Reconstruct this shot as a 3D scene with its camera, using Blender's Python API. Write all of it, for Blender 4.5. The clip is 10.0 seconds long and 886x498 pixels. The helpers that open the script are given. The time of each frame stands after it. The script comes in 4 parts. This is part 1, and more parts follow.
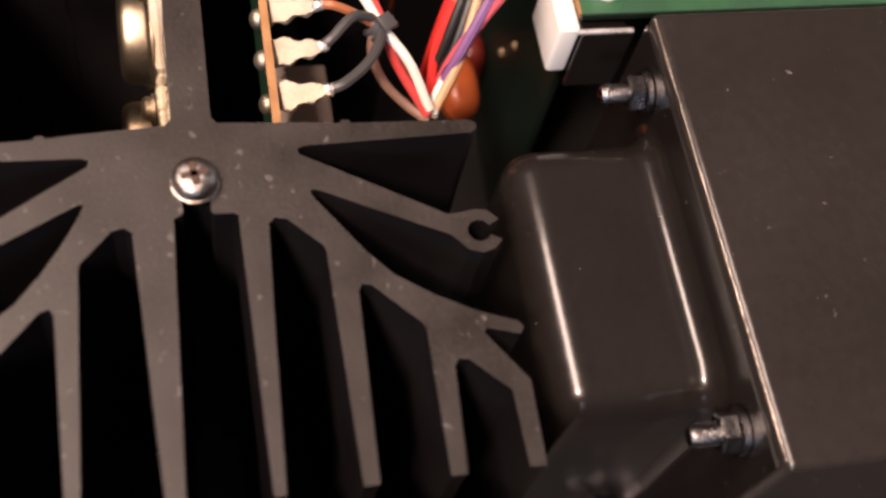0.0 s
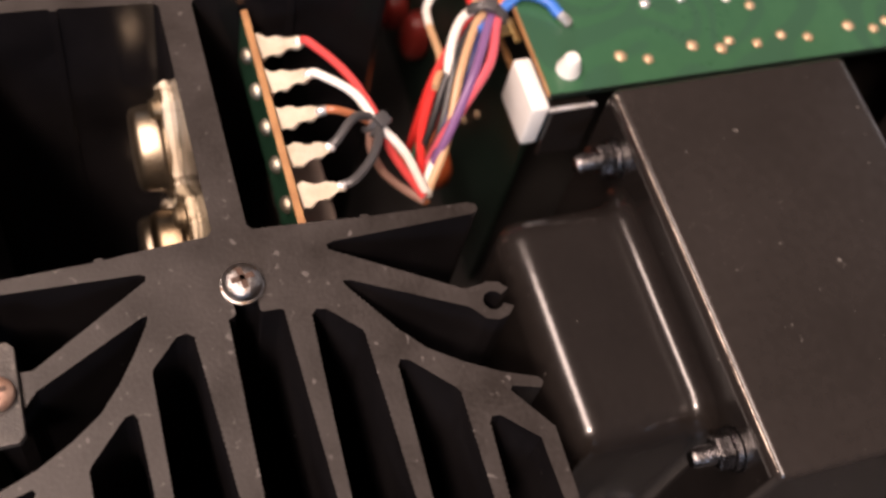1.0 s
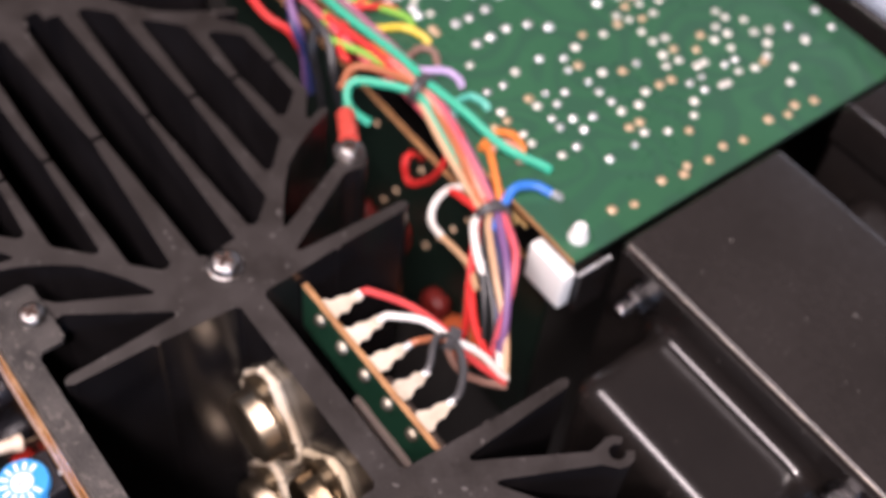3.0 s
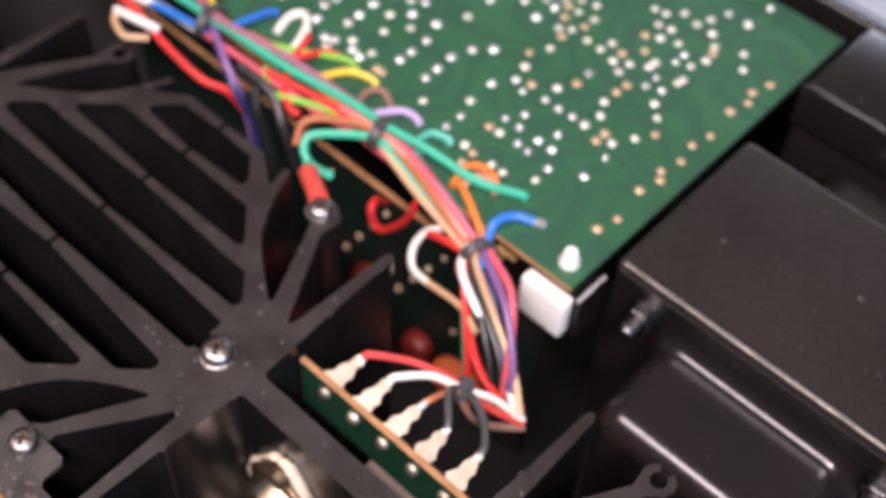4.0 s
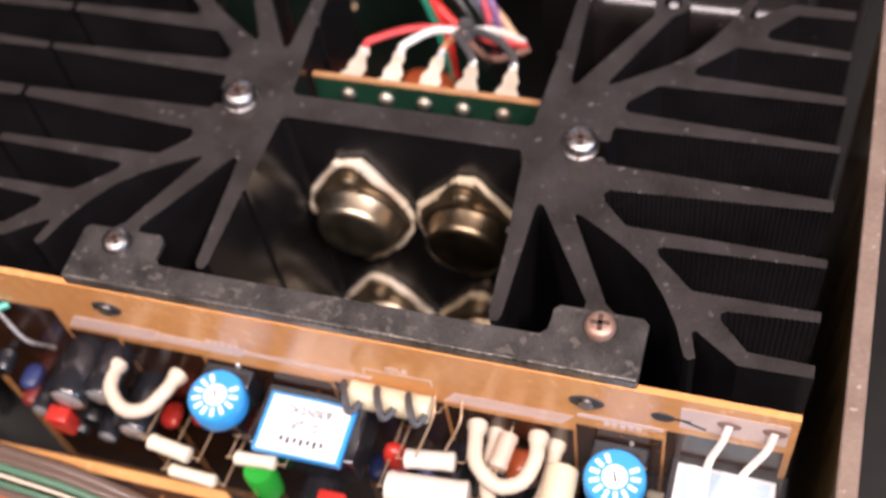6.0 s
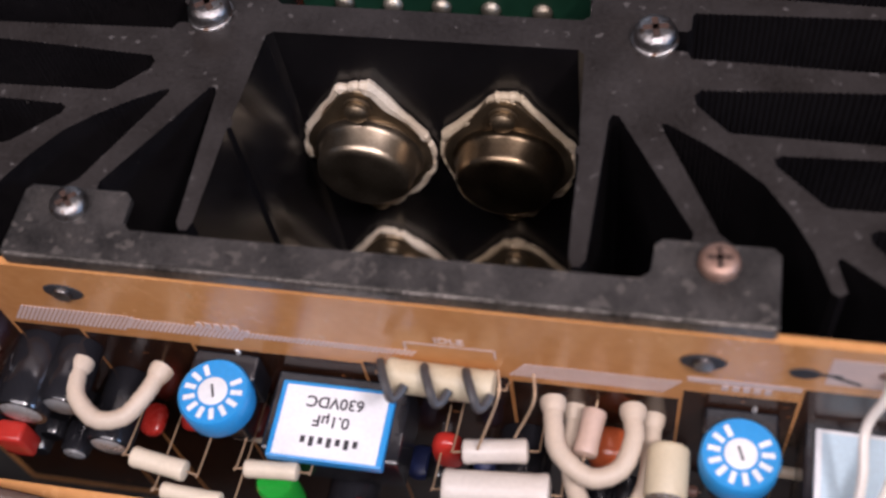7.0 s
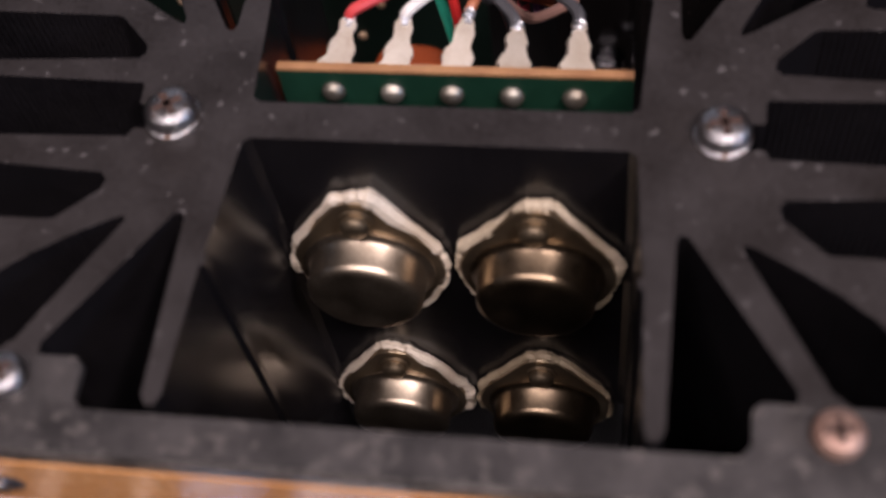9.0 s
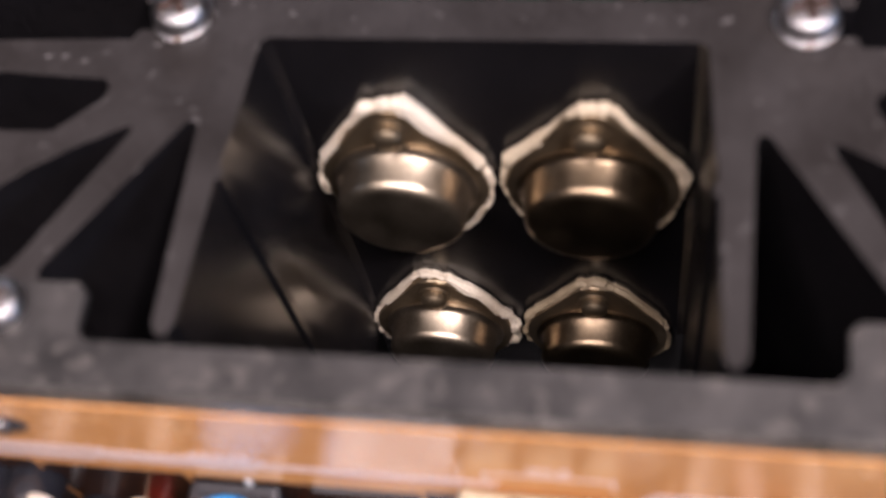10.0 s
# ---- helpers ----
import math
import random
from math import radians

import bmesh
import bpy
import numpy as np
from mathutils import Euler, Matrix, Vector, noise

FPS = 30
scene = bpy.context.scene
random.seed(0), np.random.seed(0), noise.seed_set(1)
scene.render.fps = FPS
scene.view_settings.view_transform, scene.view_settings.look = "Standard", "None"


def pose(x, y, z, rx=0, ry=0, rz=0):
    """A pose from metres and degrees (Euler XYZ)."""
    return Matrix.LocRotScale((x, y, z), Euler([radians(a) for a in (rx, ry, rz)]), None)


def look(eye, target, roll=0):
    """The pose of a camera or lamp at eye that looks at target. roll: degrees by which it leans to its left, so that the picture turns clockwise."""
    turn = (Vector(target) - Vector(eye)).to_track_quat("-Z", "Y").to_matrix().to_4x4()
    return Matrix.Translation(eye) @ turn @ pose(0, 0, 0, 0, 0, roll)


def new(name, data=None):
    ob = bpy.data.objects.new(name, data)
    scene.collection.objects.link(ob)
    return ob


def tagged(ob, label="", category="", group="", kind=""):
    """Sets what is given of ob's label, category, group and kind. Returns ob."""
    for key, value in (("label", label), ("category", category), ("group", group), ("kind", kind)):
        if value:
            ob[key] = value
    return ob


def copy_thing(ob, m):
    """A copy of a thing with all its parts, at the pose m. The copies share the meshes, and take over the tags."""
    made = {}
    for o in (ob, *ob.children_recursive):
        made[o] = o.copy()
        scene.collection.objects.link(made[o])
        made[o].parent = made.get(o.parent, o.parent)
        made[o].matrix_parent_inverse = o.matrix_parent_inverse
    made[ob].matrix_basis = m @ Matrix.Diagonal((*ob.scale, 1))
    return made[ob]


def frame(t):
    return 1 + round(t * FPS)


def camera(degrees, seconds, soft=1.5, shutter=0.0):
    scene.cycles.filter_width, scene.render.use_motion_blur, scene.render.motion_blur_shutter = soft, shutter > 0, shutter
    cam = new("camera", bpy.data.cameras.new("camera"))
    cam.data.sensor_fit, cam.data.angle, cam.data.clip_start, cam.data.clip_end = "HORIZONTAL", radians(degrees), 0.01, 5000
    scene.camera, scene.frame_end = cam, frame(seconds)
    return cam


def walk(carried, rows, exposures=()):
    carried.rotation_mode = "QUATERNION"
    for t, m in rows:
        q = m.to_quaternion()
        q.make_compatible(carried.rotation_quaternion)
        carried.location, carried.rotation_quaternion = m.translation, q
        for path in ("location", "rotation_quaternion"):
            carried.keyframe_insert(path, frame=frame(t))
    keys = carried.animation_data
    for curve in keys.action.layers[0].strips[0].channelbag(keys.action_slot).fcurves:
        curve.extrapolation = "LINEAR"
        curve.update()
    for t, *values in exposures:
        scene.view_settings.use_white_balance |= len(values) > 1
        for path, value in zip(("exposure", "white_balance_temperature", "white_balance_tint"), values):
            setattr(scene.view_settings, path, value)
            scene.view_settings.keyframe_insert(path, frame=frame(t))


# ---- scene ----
PATH = [
    (0, (0.14536, 0.00161, 0.17710), (0.01477, 0.06391, -0.08570), 18.21),
    (0.5, (0.14431, -0.01449, 0.19023), (0.01752, 0.06255, -0.07052), 17.71),
    (1, (0.14402, -0.02313, 0.20434), (0.01466, 0.06129, -0.05283), 19.03),
    (1.5, (0.14433, -0.03260, 0.21631), (0.01192, 0.05481, -0.03830), 17.31),
    (2, (0.13833, -0.05051, 0.22682), (0.00446, 0.04927, -0.02243), 14.92),
    (2.5, (0.12689, -0.06835, 0.23807), (-0.00690, 0.04803, -0.00391), 12.36),
    (3, (0.12129, -0.07426, 0.24468), (-0.01202, 0.04923, 0.00597), 7.23),
    (3.2, (0.11517, -0.08110, 0.24200), (-0.01374, 0.05100, 0.00549), 7.86),
    (4.3, (0.07998, -0.07983, 0.24059), (-0.02953, 0.06797, 0.00360), 2.03),
    (4.5, (0.06688, -0.08501, 0.23407), (-0.03426, 0.06906, -0.00265), 0.52),
    (5, (0.05362, -0.10558, 0.21594), (-0.02983, 0.05731, -0.02177), -4.53),
    (5.5, (0.07177, -0.13740, 0.21690), (-0.00355, 0.01857, -0.02805), -9.73),
    (6, (0.07882, -0.16039, 0.20952), (0.00737, -0.00584, -0.03748), -11.47),
    (6.2, (0.07494, -0.16278, 0.20267), (0.00563, -0.00864, -0.04520), -11.72),
    (7.3, (0.04266, -0.13410, 0.15274), (-0.00870, 0.01515, -0.10239), -12.21),
    (7.5, (0.04274, -0.13393, 0.15159), (-0.00739, 0.01450, -0.10425), -12.56),
    (8, (0.03722, -0.13166, 0.14931), (-0.01038, 0.01952, -0.10540), -12.20),
    (8.5, (0.02916, -0.11562, 0.14980), (-0.01553, 0.03870, -0.10356), -11.43),
    (9, (0.02833, -0.10298, 0.13975), (-0.01702, 0.05114, -0.11361), -11.08),
    (9.5, (0.02625, -0.09989, 0.12475), (-0.02147, 0.04625, -0.13287), -12.87),
    (10, (0.02405, -0.09735, 0.12126), (-0.02898, 0.04400, -0.13799), -15.48),
]
cam = camera(40.86, 10.0, soft=2.6, shutter=0.2)
cam.data.dof.use_dof, cam.data.dof.focus_distance, cam.data.dof.aperture_fstop = True, 0.225, 12.0
walk(cam, [(t, look(eye, target, roll)) for t, eye, target, roll in PATH],
     [(0, -0.1, 7450, 26), (1.2, -0.2, 7180, 25), (2, -0.17, 7000, 25), (3, -0.07, 6050, 23), (4.5, -0.16, 6050, 21), (5.5, 0.0, 5880, 20), (6.2, -0.04, 6200, 20), (7.3, -1.15, 5600, 20), (8, -1.22, 5560, 22), (8.5, -1.28, 6080, 29), (9, -0.78, 5850, 24), (10, -0.12, 5800, 20)])

# ---------------------------------------------------------------- light
world = bpy.data.worlds.new("room_light")
scene.world = world
world.use_nodes = True
bg = world.node_tree.nodes["Background"]
# a dim room: pale ceiling above, dark walls and furniture round about
nodes, links = world.node_tree.nodes, world.node_tree.links
where, split, ramp = nodes.new("ShaderNodeTexCoord"), nodes.new("ShaderNodeSeparateXYZ"), nodes.new("ShaderNodeValToRGB")
links.new(where.outputs["Generated"], split.inputs[0])
links.new(split.outputs[2], ramp.inputs[0])
ramp.color_ramp.elements[0].position, ramp.color_ramp.elements[0].color = 0.15, (0.22, 0.18, 0.17, 1)
ramp.color_ramp.elements[1].position, ramp.color_ramp.elements[1].color = 0.85, (1.0, 0.86, 0.80, 1)
links.new(ramp.outputs[0], bg.inputs[0])
bg.inputs[1].default_value = 0.16


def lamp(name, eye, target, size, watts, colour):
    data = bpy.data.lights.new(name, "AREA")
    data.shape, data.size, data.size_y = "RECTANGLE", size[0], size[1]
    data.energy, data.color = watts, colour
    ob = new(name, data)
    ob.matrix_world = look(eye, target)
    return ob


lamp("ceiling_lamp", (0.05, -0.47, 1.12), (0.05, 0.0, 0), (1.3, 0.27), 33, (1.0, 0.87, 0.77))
# unseen small lamp added so the left-hand transistors come out brighter
lamp("added_key_lamp", (0.58, -0.42, 0.98), (0, 0.0, -0.03), (0.12, 0.12), 13, (1.0, 0.86, 0.74))
# unseen source assumed to the north, added for glints along rear edges
lamp("assumed_window_light", (-0.55, 1.8, 0.72), (0.02, 0.08, 0), (0.9, 0.13), 4.2, (0.86, 0.93, 1.0))
lamp("assumed_window_light", (1.5, -0.45, 0.68), (0, 0.03, 0), (0.24, 0.4), 11, (0.50, 0.72, 1.0))

# ---------------------------------------------------------------- materials
MM = 0.001


def material(name, colour, rough=0.5, metal=0.0, dark=None, scale=300.0, bump=0.15, spots=None, spot_scale=900.0, spot_cut=0.68,
             coat=0.0, random_tint=0.0, rough_spread=0.12, stretch=(1, 1, 1), spec=0.5):
    """A surface with a broad stain, a fine grain and a little relief; spots: dust or wear marks of that colour."""
    m = bpy.data.materials.new(name)
    m.use_nodes = True
    n, l = m.node_tree.nodes, m.node_tree.links
    b = n["Principled BSDF"]
    b.inputs["Metallic"].default_value = metal
    b.inputs["Coat Weight"].default_value = coat
    b.inputs["Specular IOR Level"].default_value = spec
    co = n.new("ShaderNodeTexCoord")
    mp = n.new("ShaderNodeMapping")
    mp.inputs["Scale"].default_value = stretch
    l.new(co.outputs["Object"], mp.inputs[0])
    big, fine = n.new("ShaderNodeTexNoise"), n.new("ShaderNodeTexNoise")
    for tex, s in ((big, scale * 0.25), (fine, scale * 4)):
        tex.inputs["Scale"].default_value, tex.inputs["Detail"].default_value = s, 4
        l.new(mp.outputs[0], tex.inputs["Vector"])
    mix = n.new("ShaderNodeMix")
    mix.data_type = "RGBA"
    ramp = n.new("ShaderNodeMapRange")
    ramp.inputs[1].default_value, ramp.inputs[2].default_value = 0.32, 0.68
    add = n.new("ShaderNodeMath")
    add.operation = "MULTIPLY_ADD"
    l.new(fine.outputs[0], add.inputs[0])
    add.inputs[1].default_value = 0.35
    sub = n.new("ShaderNodeMath")
    sub.operation = "MULTIPLY"
    sub.inputs[1].default_value = 0.65
    l.new(big.outputs[0], sub.inputs[0])
    l.new(sub.outputs[0], add.inputs[2])
    l.new(add.outputs[0], ramp.inputs[0])
    l.new(ramp.outputs[0], mix.inputs[0])
    dark = dark or tuple(c * 0.72 for c in colour)
    mix.inputs[6].default_value, mix.inputs[7].default_value = (*dark, 1), (*colour, 1)
    out = mix.outputs[2]
    if spots:
        sp = n.new("ShaderNodeTexNoise")
        sp.inputs["Scale"].default_value, sp.inputs["Detail"].default_value = spot_scale, 2
        l.new(co.outputs["Object"], sp.inputs["Vector"])
        cut = n.new("ShaderNodeMapRange")
        cut.inputs[1].default_value, cut.inputs[2].default_value = spot_cut, spot_cut + 0.06
        l.new(sp.outputs[0], cut.inputs[0])
        mix2 = n.new("ShaderNodeMix")
        mix2.data_type = "RGBA"
        l.new(cut.outputs[0], mix2.inputs[0])
        l.new(out, mix2.inputs[6])
        mix2.inputs[7].default_value = (*spots, 1)
        out = mix2.outputs[2]
    if random_tint:
        info, hsv, rng = n.new("ShaderNodeObjectInfo"), n.new("ShaderNodeHueSaturation"), n.new("ShaderNodeMapRange")
        rng.inputs[3].default_value, rng.inputs[4].default_value = 1 - random_tint, 1 + random_tint
        l.new(info.outputs["Random"], rng.inputs[0])
        l.new(rng.outputs[0], hsv.inputs["Value"])
        l.new(out, hsv.inputs["Color"])
        out = hsv.outputs[0]
    l.new(out, b.inputs["Base Color"])
    rr = n.new("ShaderNodeMapRange")
    rr.inputs[3].default_value, rr.inputs[4].default_value = max(0.02, rough - rough_spread), min(1, rough + rough_spread)
    l.new(add.outputs[0], rr.inputs[0])
    l.new(rr.outputs[0], b.inputs["Roughness"])
    if bump:
        bp = n.new("ShaderNodeBump")
        bp.inputs["Strength"].default_value, bp.inputs["Distance"].default_value = bump, 0.0004
        l.new(fine.outputs[0], bp.inputs["Height"])
        l.new(bp.outputs[0], b.inputs["Normal"])
    return m


M_SINK_TOP = material("sawn_black_anodised_end", (0.030, 0.0248, 0.0228), 0.46, 0.0, (0.0100, 0.0072, 0.0058), 300, 0.14, (0.076, 0.068, 0.064), 400, 0.655, rough_spread=0.2)
M_SINK = material("black_anodised_aluminium", (0.0112, 0.0100, 0.0108), 0.24, 0.0, (0.005, 0.0045, 0.0050), 200, 0.05, (0.04, 0.036, 0.032), 700, 0.74, spec=0.48, rough_spread=0.08)
M_STEEL_BLACK = material("black_enamelled_steel", (0.0225, 0.0188, 0.0172), 0.24, 0.0, (0.016, 0.0134, 0.0122), 120, 0.04, (0.13, 0.12, 0.11), 420, 0.73, coat=0.05)
M_LACQUER = material("glossy_black_lacquer", (0.0125, 0.0103, 0.0094), 0.22, 0.0, (0.0085, 0.0070, 0.0066), 160, 0.05, (0.12, 0.11, 0.10), 480, 0.745, coat=0.2, rough_spread=0.07)
M_BRACKET = material("dusty_dark_bracket_steel", (0.066, 0.058, 0.053), 0.46, 0.1, (0.010, 0.0090, 0.0085), 460, 0.28, (0.080, 0.070, 0.062), 420, 0.60, rough_spread=0.18)
M_BRACKET_EDGE = material("rubbed_bracket_edge", (0.30, 0.27, 0.24), 0.32, 0.8, (0.03, 0.027, 0.025), 360, 0.3)
M_EDGE_STEEL = material("bright_edge_steel", (0.40, 0.35, 0.30), 0.34, 1.0, (0.05, 0.042, 0.038), 420, 0.3)
M_BOLT = material("dark_chromed_bolt", (0.27, 0.26, 0.265), 0.26, 1.0, (0.12, 0.11, 0.105), 560, 0.4)
M_SCREW = material("zinc_plated_screw", (0.50, 0.50, 0.50), 0.31, 1.0, (0.19, 0.165, 0.15), 560, 0.5, (0.20, 0.13, 0.09), 800, 0.62)
M_RIVET = material("dull_tinned_rivet", (0.50, 0.46, 0.38), 0.42, 0.9, (0.24, 0.20, 0.15), 800, 0.3, random_tint=0.2)
M_SCREW_RUST = material("tarnished_screw", (0.46, 0.31, 0.24), 0.45, 0.6, (0.24, 0.13, 0.09), 900, 0.2)
M_SLOT = material("rusty_screw_recess", (0.085, 0.042, 0.026), 0.7, 0.1, (0.03, 0.018, 0.014), 900, 0.2)
M_CAN = material("nickel_transistor_can", (0.48, 0.40, 0.30), 0.37, 1.0, (0.26, 0.21, 0.15), 500, 0.05)
# darker copy of the can: shade on the right-hand pair is in the colour
M_CAN_SHADED = material("shaded_transistor_can", (0.27, 0.20, 0.125), 0.33, 1.0, (0.13, 0.095, 0.06), 500, 0.08)
M_FLANGE = material("dull_nickel_flange", (0.36, 0.285, 0.19), 0.46, 1.0, (0.20, 0.15, 0.095), 500, 0.1)
M_GREASE = material("white_thermal_grease", (0.82, 0.73, 0.59), 0.45, 0.0, (0.50, 0.40, 0.28), 600, 1.0)
# duller greases for the right-hand pair, their weaker light painted in
M_GREASE_CREAM = material("cream_thermal_grease", (0.70, 0.60, 0.44), 0.48, 0.0, (0.38, 0.29, 0.18), 600, 1.0)
M_GREASE_THIN = material("shaded_thermal_grease", (0.46, 0.37, 0.24), 0.5, 0.0, (0.20, 0.14, 0.08), 600, 1.0)
M_PALE = material("pale_blue_grey_paint", (0.30, 0.34, 0.40), 0.35, 0.0, (0.22, 0.25, 0.30), 120, 0.05)
M_WALL = material("golden_brown_streaked_steel", (0.34, 0.21, 0.07), 0.3, 0.8, (0.045, 0.028, 0.014), 90, 0.1, stretch=(1, 1, 0.15))
M_ORANGE = material("amber_phenolic_board", (0.66, 0.33, 0.12), 0.26, 0.0, (0.52, 0.235, 0.075), 110, 0.05, (0.60, 0.34, 0.16), 240, 0.70)
M_PHENOLIC_EDGE = material("brown_board_edge", (0.42, 0.22, 0.09), 0.6, 0.0, (0.26, 0.12, 0.05), 700, 0.3)
M_GREEN_DARK = material("dark_green_board", (0.012, 0.050, 0.028), 0.32, 0.0, (0.008, 0.032, 0.018), 120, 0.08)
# darker than the other green board: the upright board's shade is in the colour
M_GREEN_DIM = material("darkened_green_board", (0.0055, 0.015, 0.0100), 0.45, 0.0, (0.004, 0.009, 0.0065), 120, 0.08)
M_SOLDER = material("bright_solder", (0.86, 0.88, 0.91), 0.29, 0.7, (0.54, 0.52, 0.49), 900, 0.3, random_tint=0.28)
M_SOLDER_GREY = material("dull_grey_solder", (0.80, 0.77, 0.71), 0.40, 0.4, (0.55, 0.51, 0.45), 900, 0.3, random_tint=0.22)
M_FLUX = material("fluxed_solder", (0.60, 0.45, 0.31), 0.42, 0.4, (0.42, 0.27, 0.15), 900, 0.2)
M_LUG = material("tinned_lug", (0.54, 0.48, 0.39), 0.42, 0.3, (0.36, 0.29, 0.21), 800, 0.6)
M_WHITE = material("white_nylon", (0.80, 0.79, 0.76), 0.35, 0.0, (0.70, 0.68, 0.64), 300, 0.05)
M_TAUPE = material("grey_brown_moulded_case", (0.36, 0.29, 0.245), 0.5, 0.0, (0.27, 0.21, 0.18), 200, 0.1)
M_FLOOR = material("dark_chassis_pan", (0.020, 0.018, 0.017), 0.45, 0.2, (0.012, 0.011, 0.010), 60, 0.1)
M_RAIL = material("dusty_tan_chassis_lip", (0.29, 0.215, 0.17), 0.5, 0.4, (0.19, 0.13, 0.10), 260, 0.25, (0.40, 0.33, 0.28), 520, 0.66)


# ---------------------------------------------------------------- mesh helpers (millimetres)
def mesh_object(name, bm, mat, parent=None, label="", smooth=False):
    me = bpy.data.meshes.new(name)
    if smooth:
        for f in bm.faces:
            f.smooth = True
    bm.normal_update()
    bm.to_mesh(me)
    bm.free()
    for m in (mat if isinstance(mat, (list, tuple)) else [mat]):
        me.materials.append(m)
    if smooth:
        me.set_sharp_from_angle(angle=radians(38))
    ob = new(name, me)
    ob.parent = parent
    if label:
        tagged(ob, label)
    return ob


def part(name, bm, mat, parent, label="", smooth=False):
    return mesh_object(name, bm, mat, parent, label, smooth)


def thing(name, label, category, group="", kind="", at=(0, 0, 0)):
    ob = new(name)
    ob.empty_display_size = 0.005
    ob.location = Vector(at) * MM
    return tagged(ob, label, category, group, kind)


def put_bm(bm, m):
    bmesh.ops.transform(bm, matrix=m, verts=bm.verts)
    return bm


def mm(m=None):
    return Matrix.Scale(MM, 4) @ (m or Matrix.Identity(4))


def box(x0, x1, y0, y1, z0, z1, bevel=0.0, seg=2, m=None):
    bm = bmesh.new()
    bmesh.ops.create_cube(bm, size=1)
    put_bm(bm, Matrix.LocRotScale(((x0 + x1) / 2, (y0 + y1) / 2, (z0 + z1) / 2), None, (abs(x1 - x0), abs(y1 - y0), abs(z1 - z0))))
    if bevel:
        bmesh.ops.bevel(bm, geom=list(bm.edges), offset=bevel, segments=seg, affect="EDGES", profile=0.5)
    return put_bm(bm, mm(m))


def prism(points, z0, z1, bevel=0.0, m=None, top_slot=0):
    """A closed outline, counter-clockwise, between two heights; the top face takes material slot top_slot."""
    bm = bmesh.new()
    low = [bm.verts.new((x, y, z0)) for x, y in points]
    high = [bm.verts.new((x, y, z1)) for x, y in points]
    top = bm.faces.new(high)
    bm.faces.new(low[::-1])
    for i in range(len(points)):
        j = (i + 1) % len(points)
        bm.faces.new((low[i], low[j], high[j], high[i]))
    top.material_index = top_slot
    if bevel:
        bmesh.ops.bevel(bm, geom=list(top.edges), offset=bevel, segments=2, affect="EDGES", profile=0.5)
    return put_bm(bm, mm(m))


def lathe(profile, n=24, m=None, cap=True):
    """A turned shape about z from (radius, height) pairs, from the bottom up."""
    bm = bmesh.new()
    rings = []
    for r, z in profile:
        rings.append([bm.verts.new((r * math.cos(2 * math.pi * i / n), r * math.sin(2 * math.pi * i / n), z)) for i in range(n)])
    for a, b in zip(rings, rings[1:]):
        for i in range(n):
            bm.faces.new((a[i], a[(i + 1) % n], b[(i + 1) % n], b[i]))
    if cap:
        bm.faces.new(rings[0][::-1])
        bm.faces.new(rings[-1])
    return put_bm(bm, mm(m))


def glide(points, steps=6):
    """A smooth line through the points."""
    ps = [Vector(p) for p in points]
    if len(ps) < 3:
        return ps
    ps = [2 * ps[0] - ps[1]] + ps + [2 * ps[-1] - ps[-2]]
    out = []
    for a, b, c, d in zip(ps, ps[1:], ps[2:], ps[3:]):
        for k in range(steps):
            t = k / steps
            out.append(0.5 * (2 * b + (c - a) * t + (2 * a - 5 * b + 4 * c - d) * t * t + (3 * b - a - 3 * c + d) * t ** 3))
    out.append(ps[-2])
    return out


def tube(points, radius, n=8, steps=6, m=None, wobble=0.0):
    """A round wire along a smooth line."""
    line = glide(points, steps)
    bm = bmesh.new()
    rings, side = [], None
    for i, p in enumerate(line):
        d = (line[min(i + 1, len(line) - 1)] - line[max(i - 1, 0)]).normalized()
        if side is None:
            side = d.orthogonal().normalized()
        side = (side - side.dot(d) * d).normalized()
        up = d.cross(side)
        r = radius * (1 + wobble * math.sin(i * 2.3))
        rings.append([bm.verts.new(p + r * (math.cos(2 * math.pi * k / n) * side + math.sin(2 * math.pi * k / n) * up)) for k in range(n)])
    for a, b in zip(rings, rings[1:]):
        for k in range(n):
            bm.faces.new((a[k], a[(k + 1) % n], b[(k + 1) % n], b[k]))
    bm.faces.new(rings[0][::-1])
    bm.faces.new(rings[-1])
    return put_bm(bm, mm(m))


def join_bm(*bms):
    out = bmesh.new()
    for b in bms:
        me = bpy.data.meshes.new("joined")
        b.to_mesh(me)
        b.free()
        out.from_mesh(me)
        bpy.data.meshes.remove(me)
    return out


def turn(axis, deg):
    return Matrix.Rotation(radians(deg), 4, axis)


def shift(x, y, z):
    return Matrix.Translation((x, y, z))


# ---------------------------------------------------------------- heat sink
YC, DEEP = 4.7, 118.0


def ridged(p, q, side, depth=0.22, pitch=1.05):
    """Fine ridges along an edge from p to q."""
    p, q = Vector(p), Vector(q)
    d = q - p
    k = max(2, int(d.length / pitch))
    nrm = Vector((-d.y, d.x)).normalized() * side
    out = []
    for i in range(k):
        out.append(tuple(p + d * ((i + 0.15) / k)))
        out.append(tuple(p + d * ((i + 0.60) / k) + nrm * depth))
    return [tuple(p)] + out + [tuple(q)]


def ramp_up(v, a, b):
    t = min(1, max(0, (v - a) / (b - a)))
    return t * t * (3 - 2 * t)


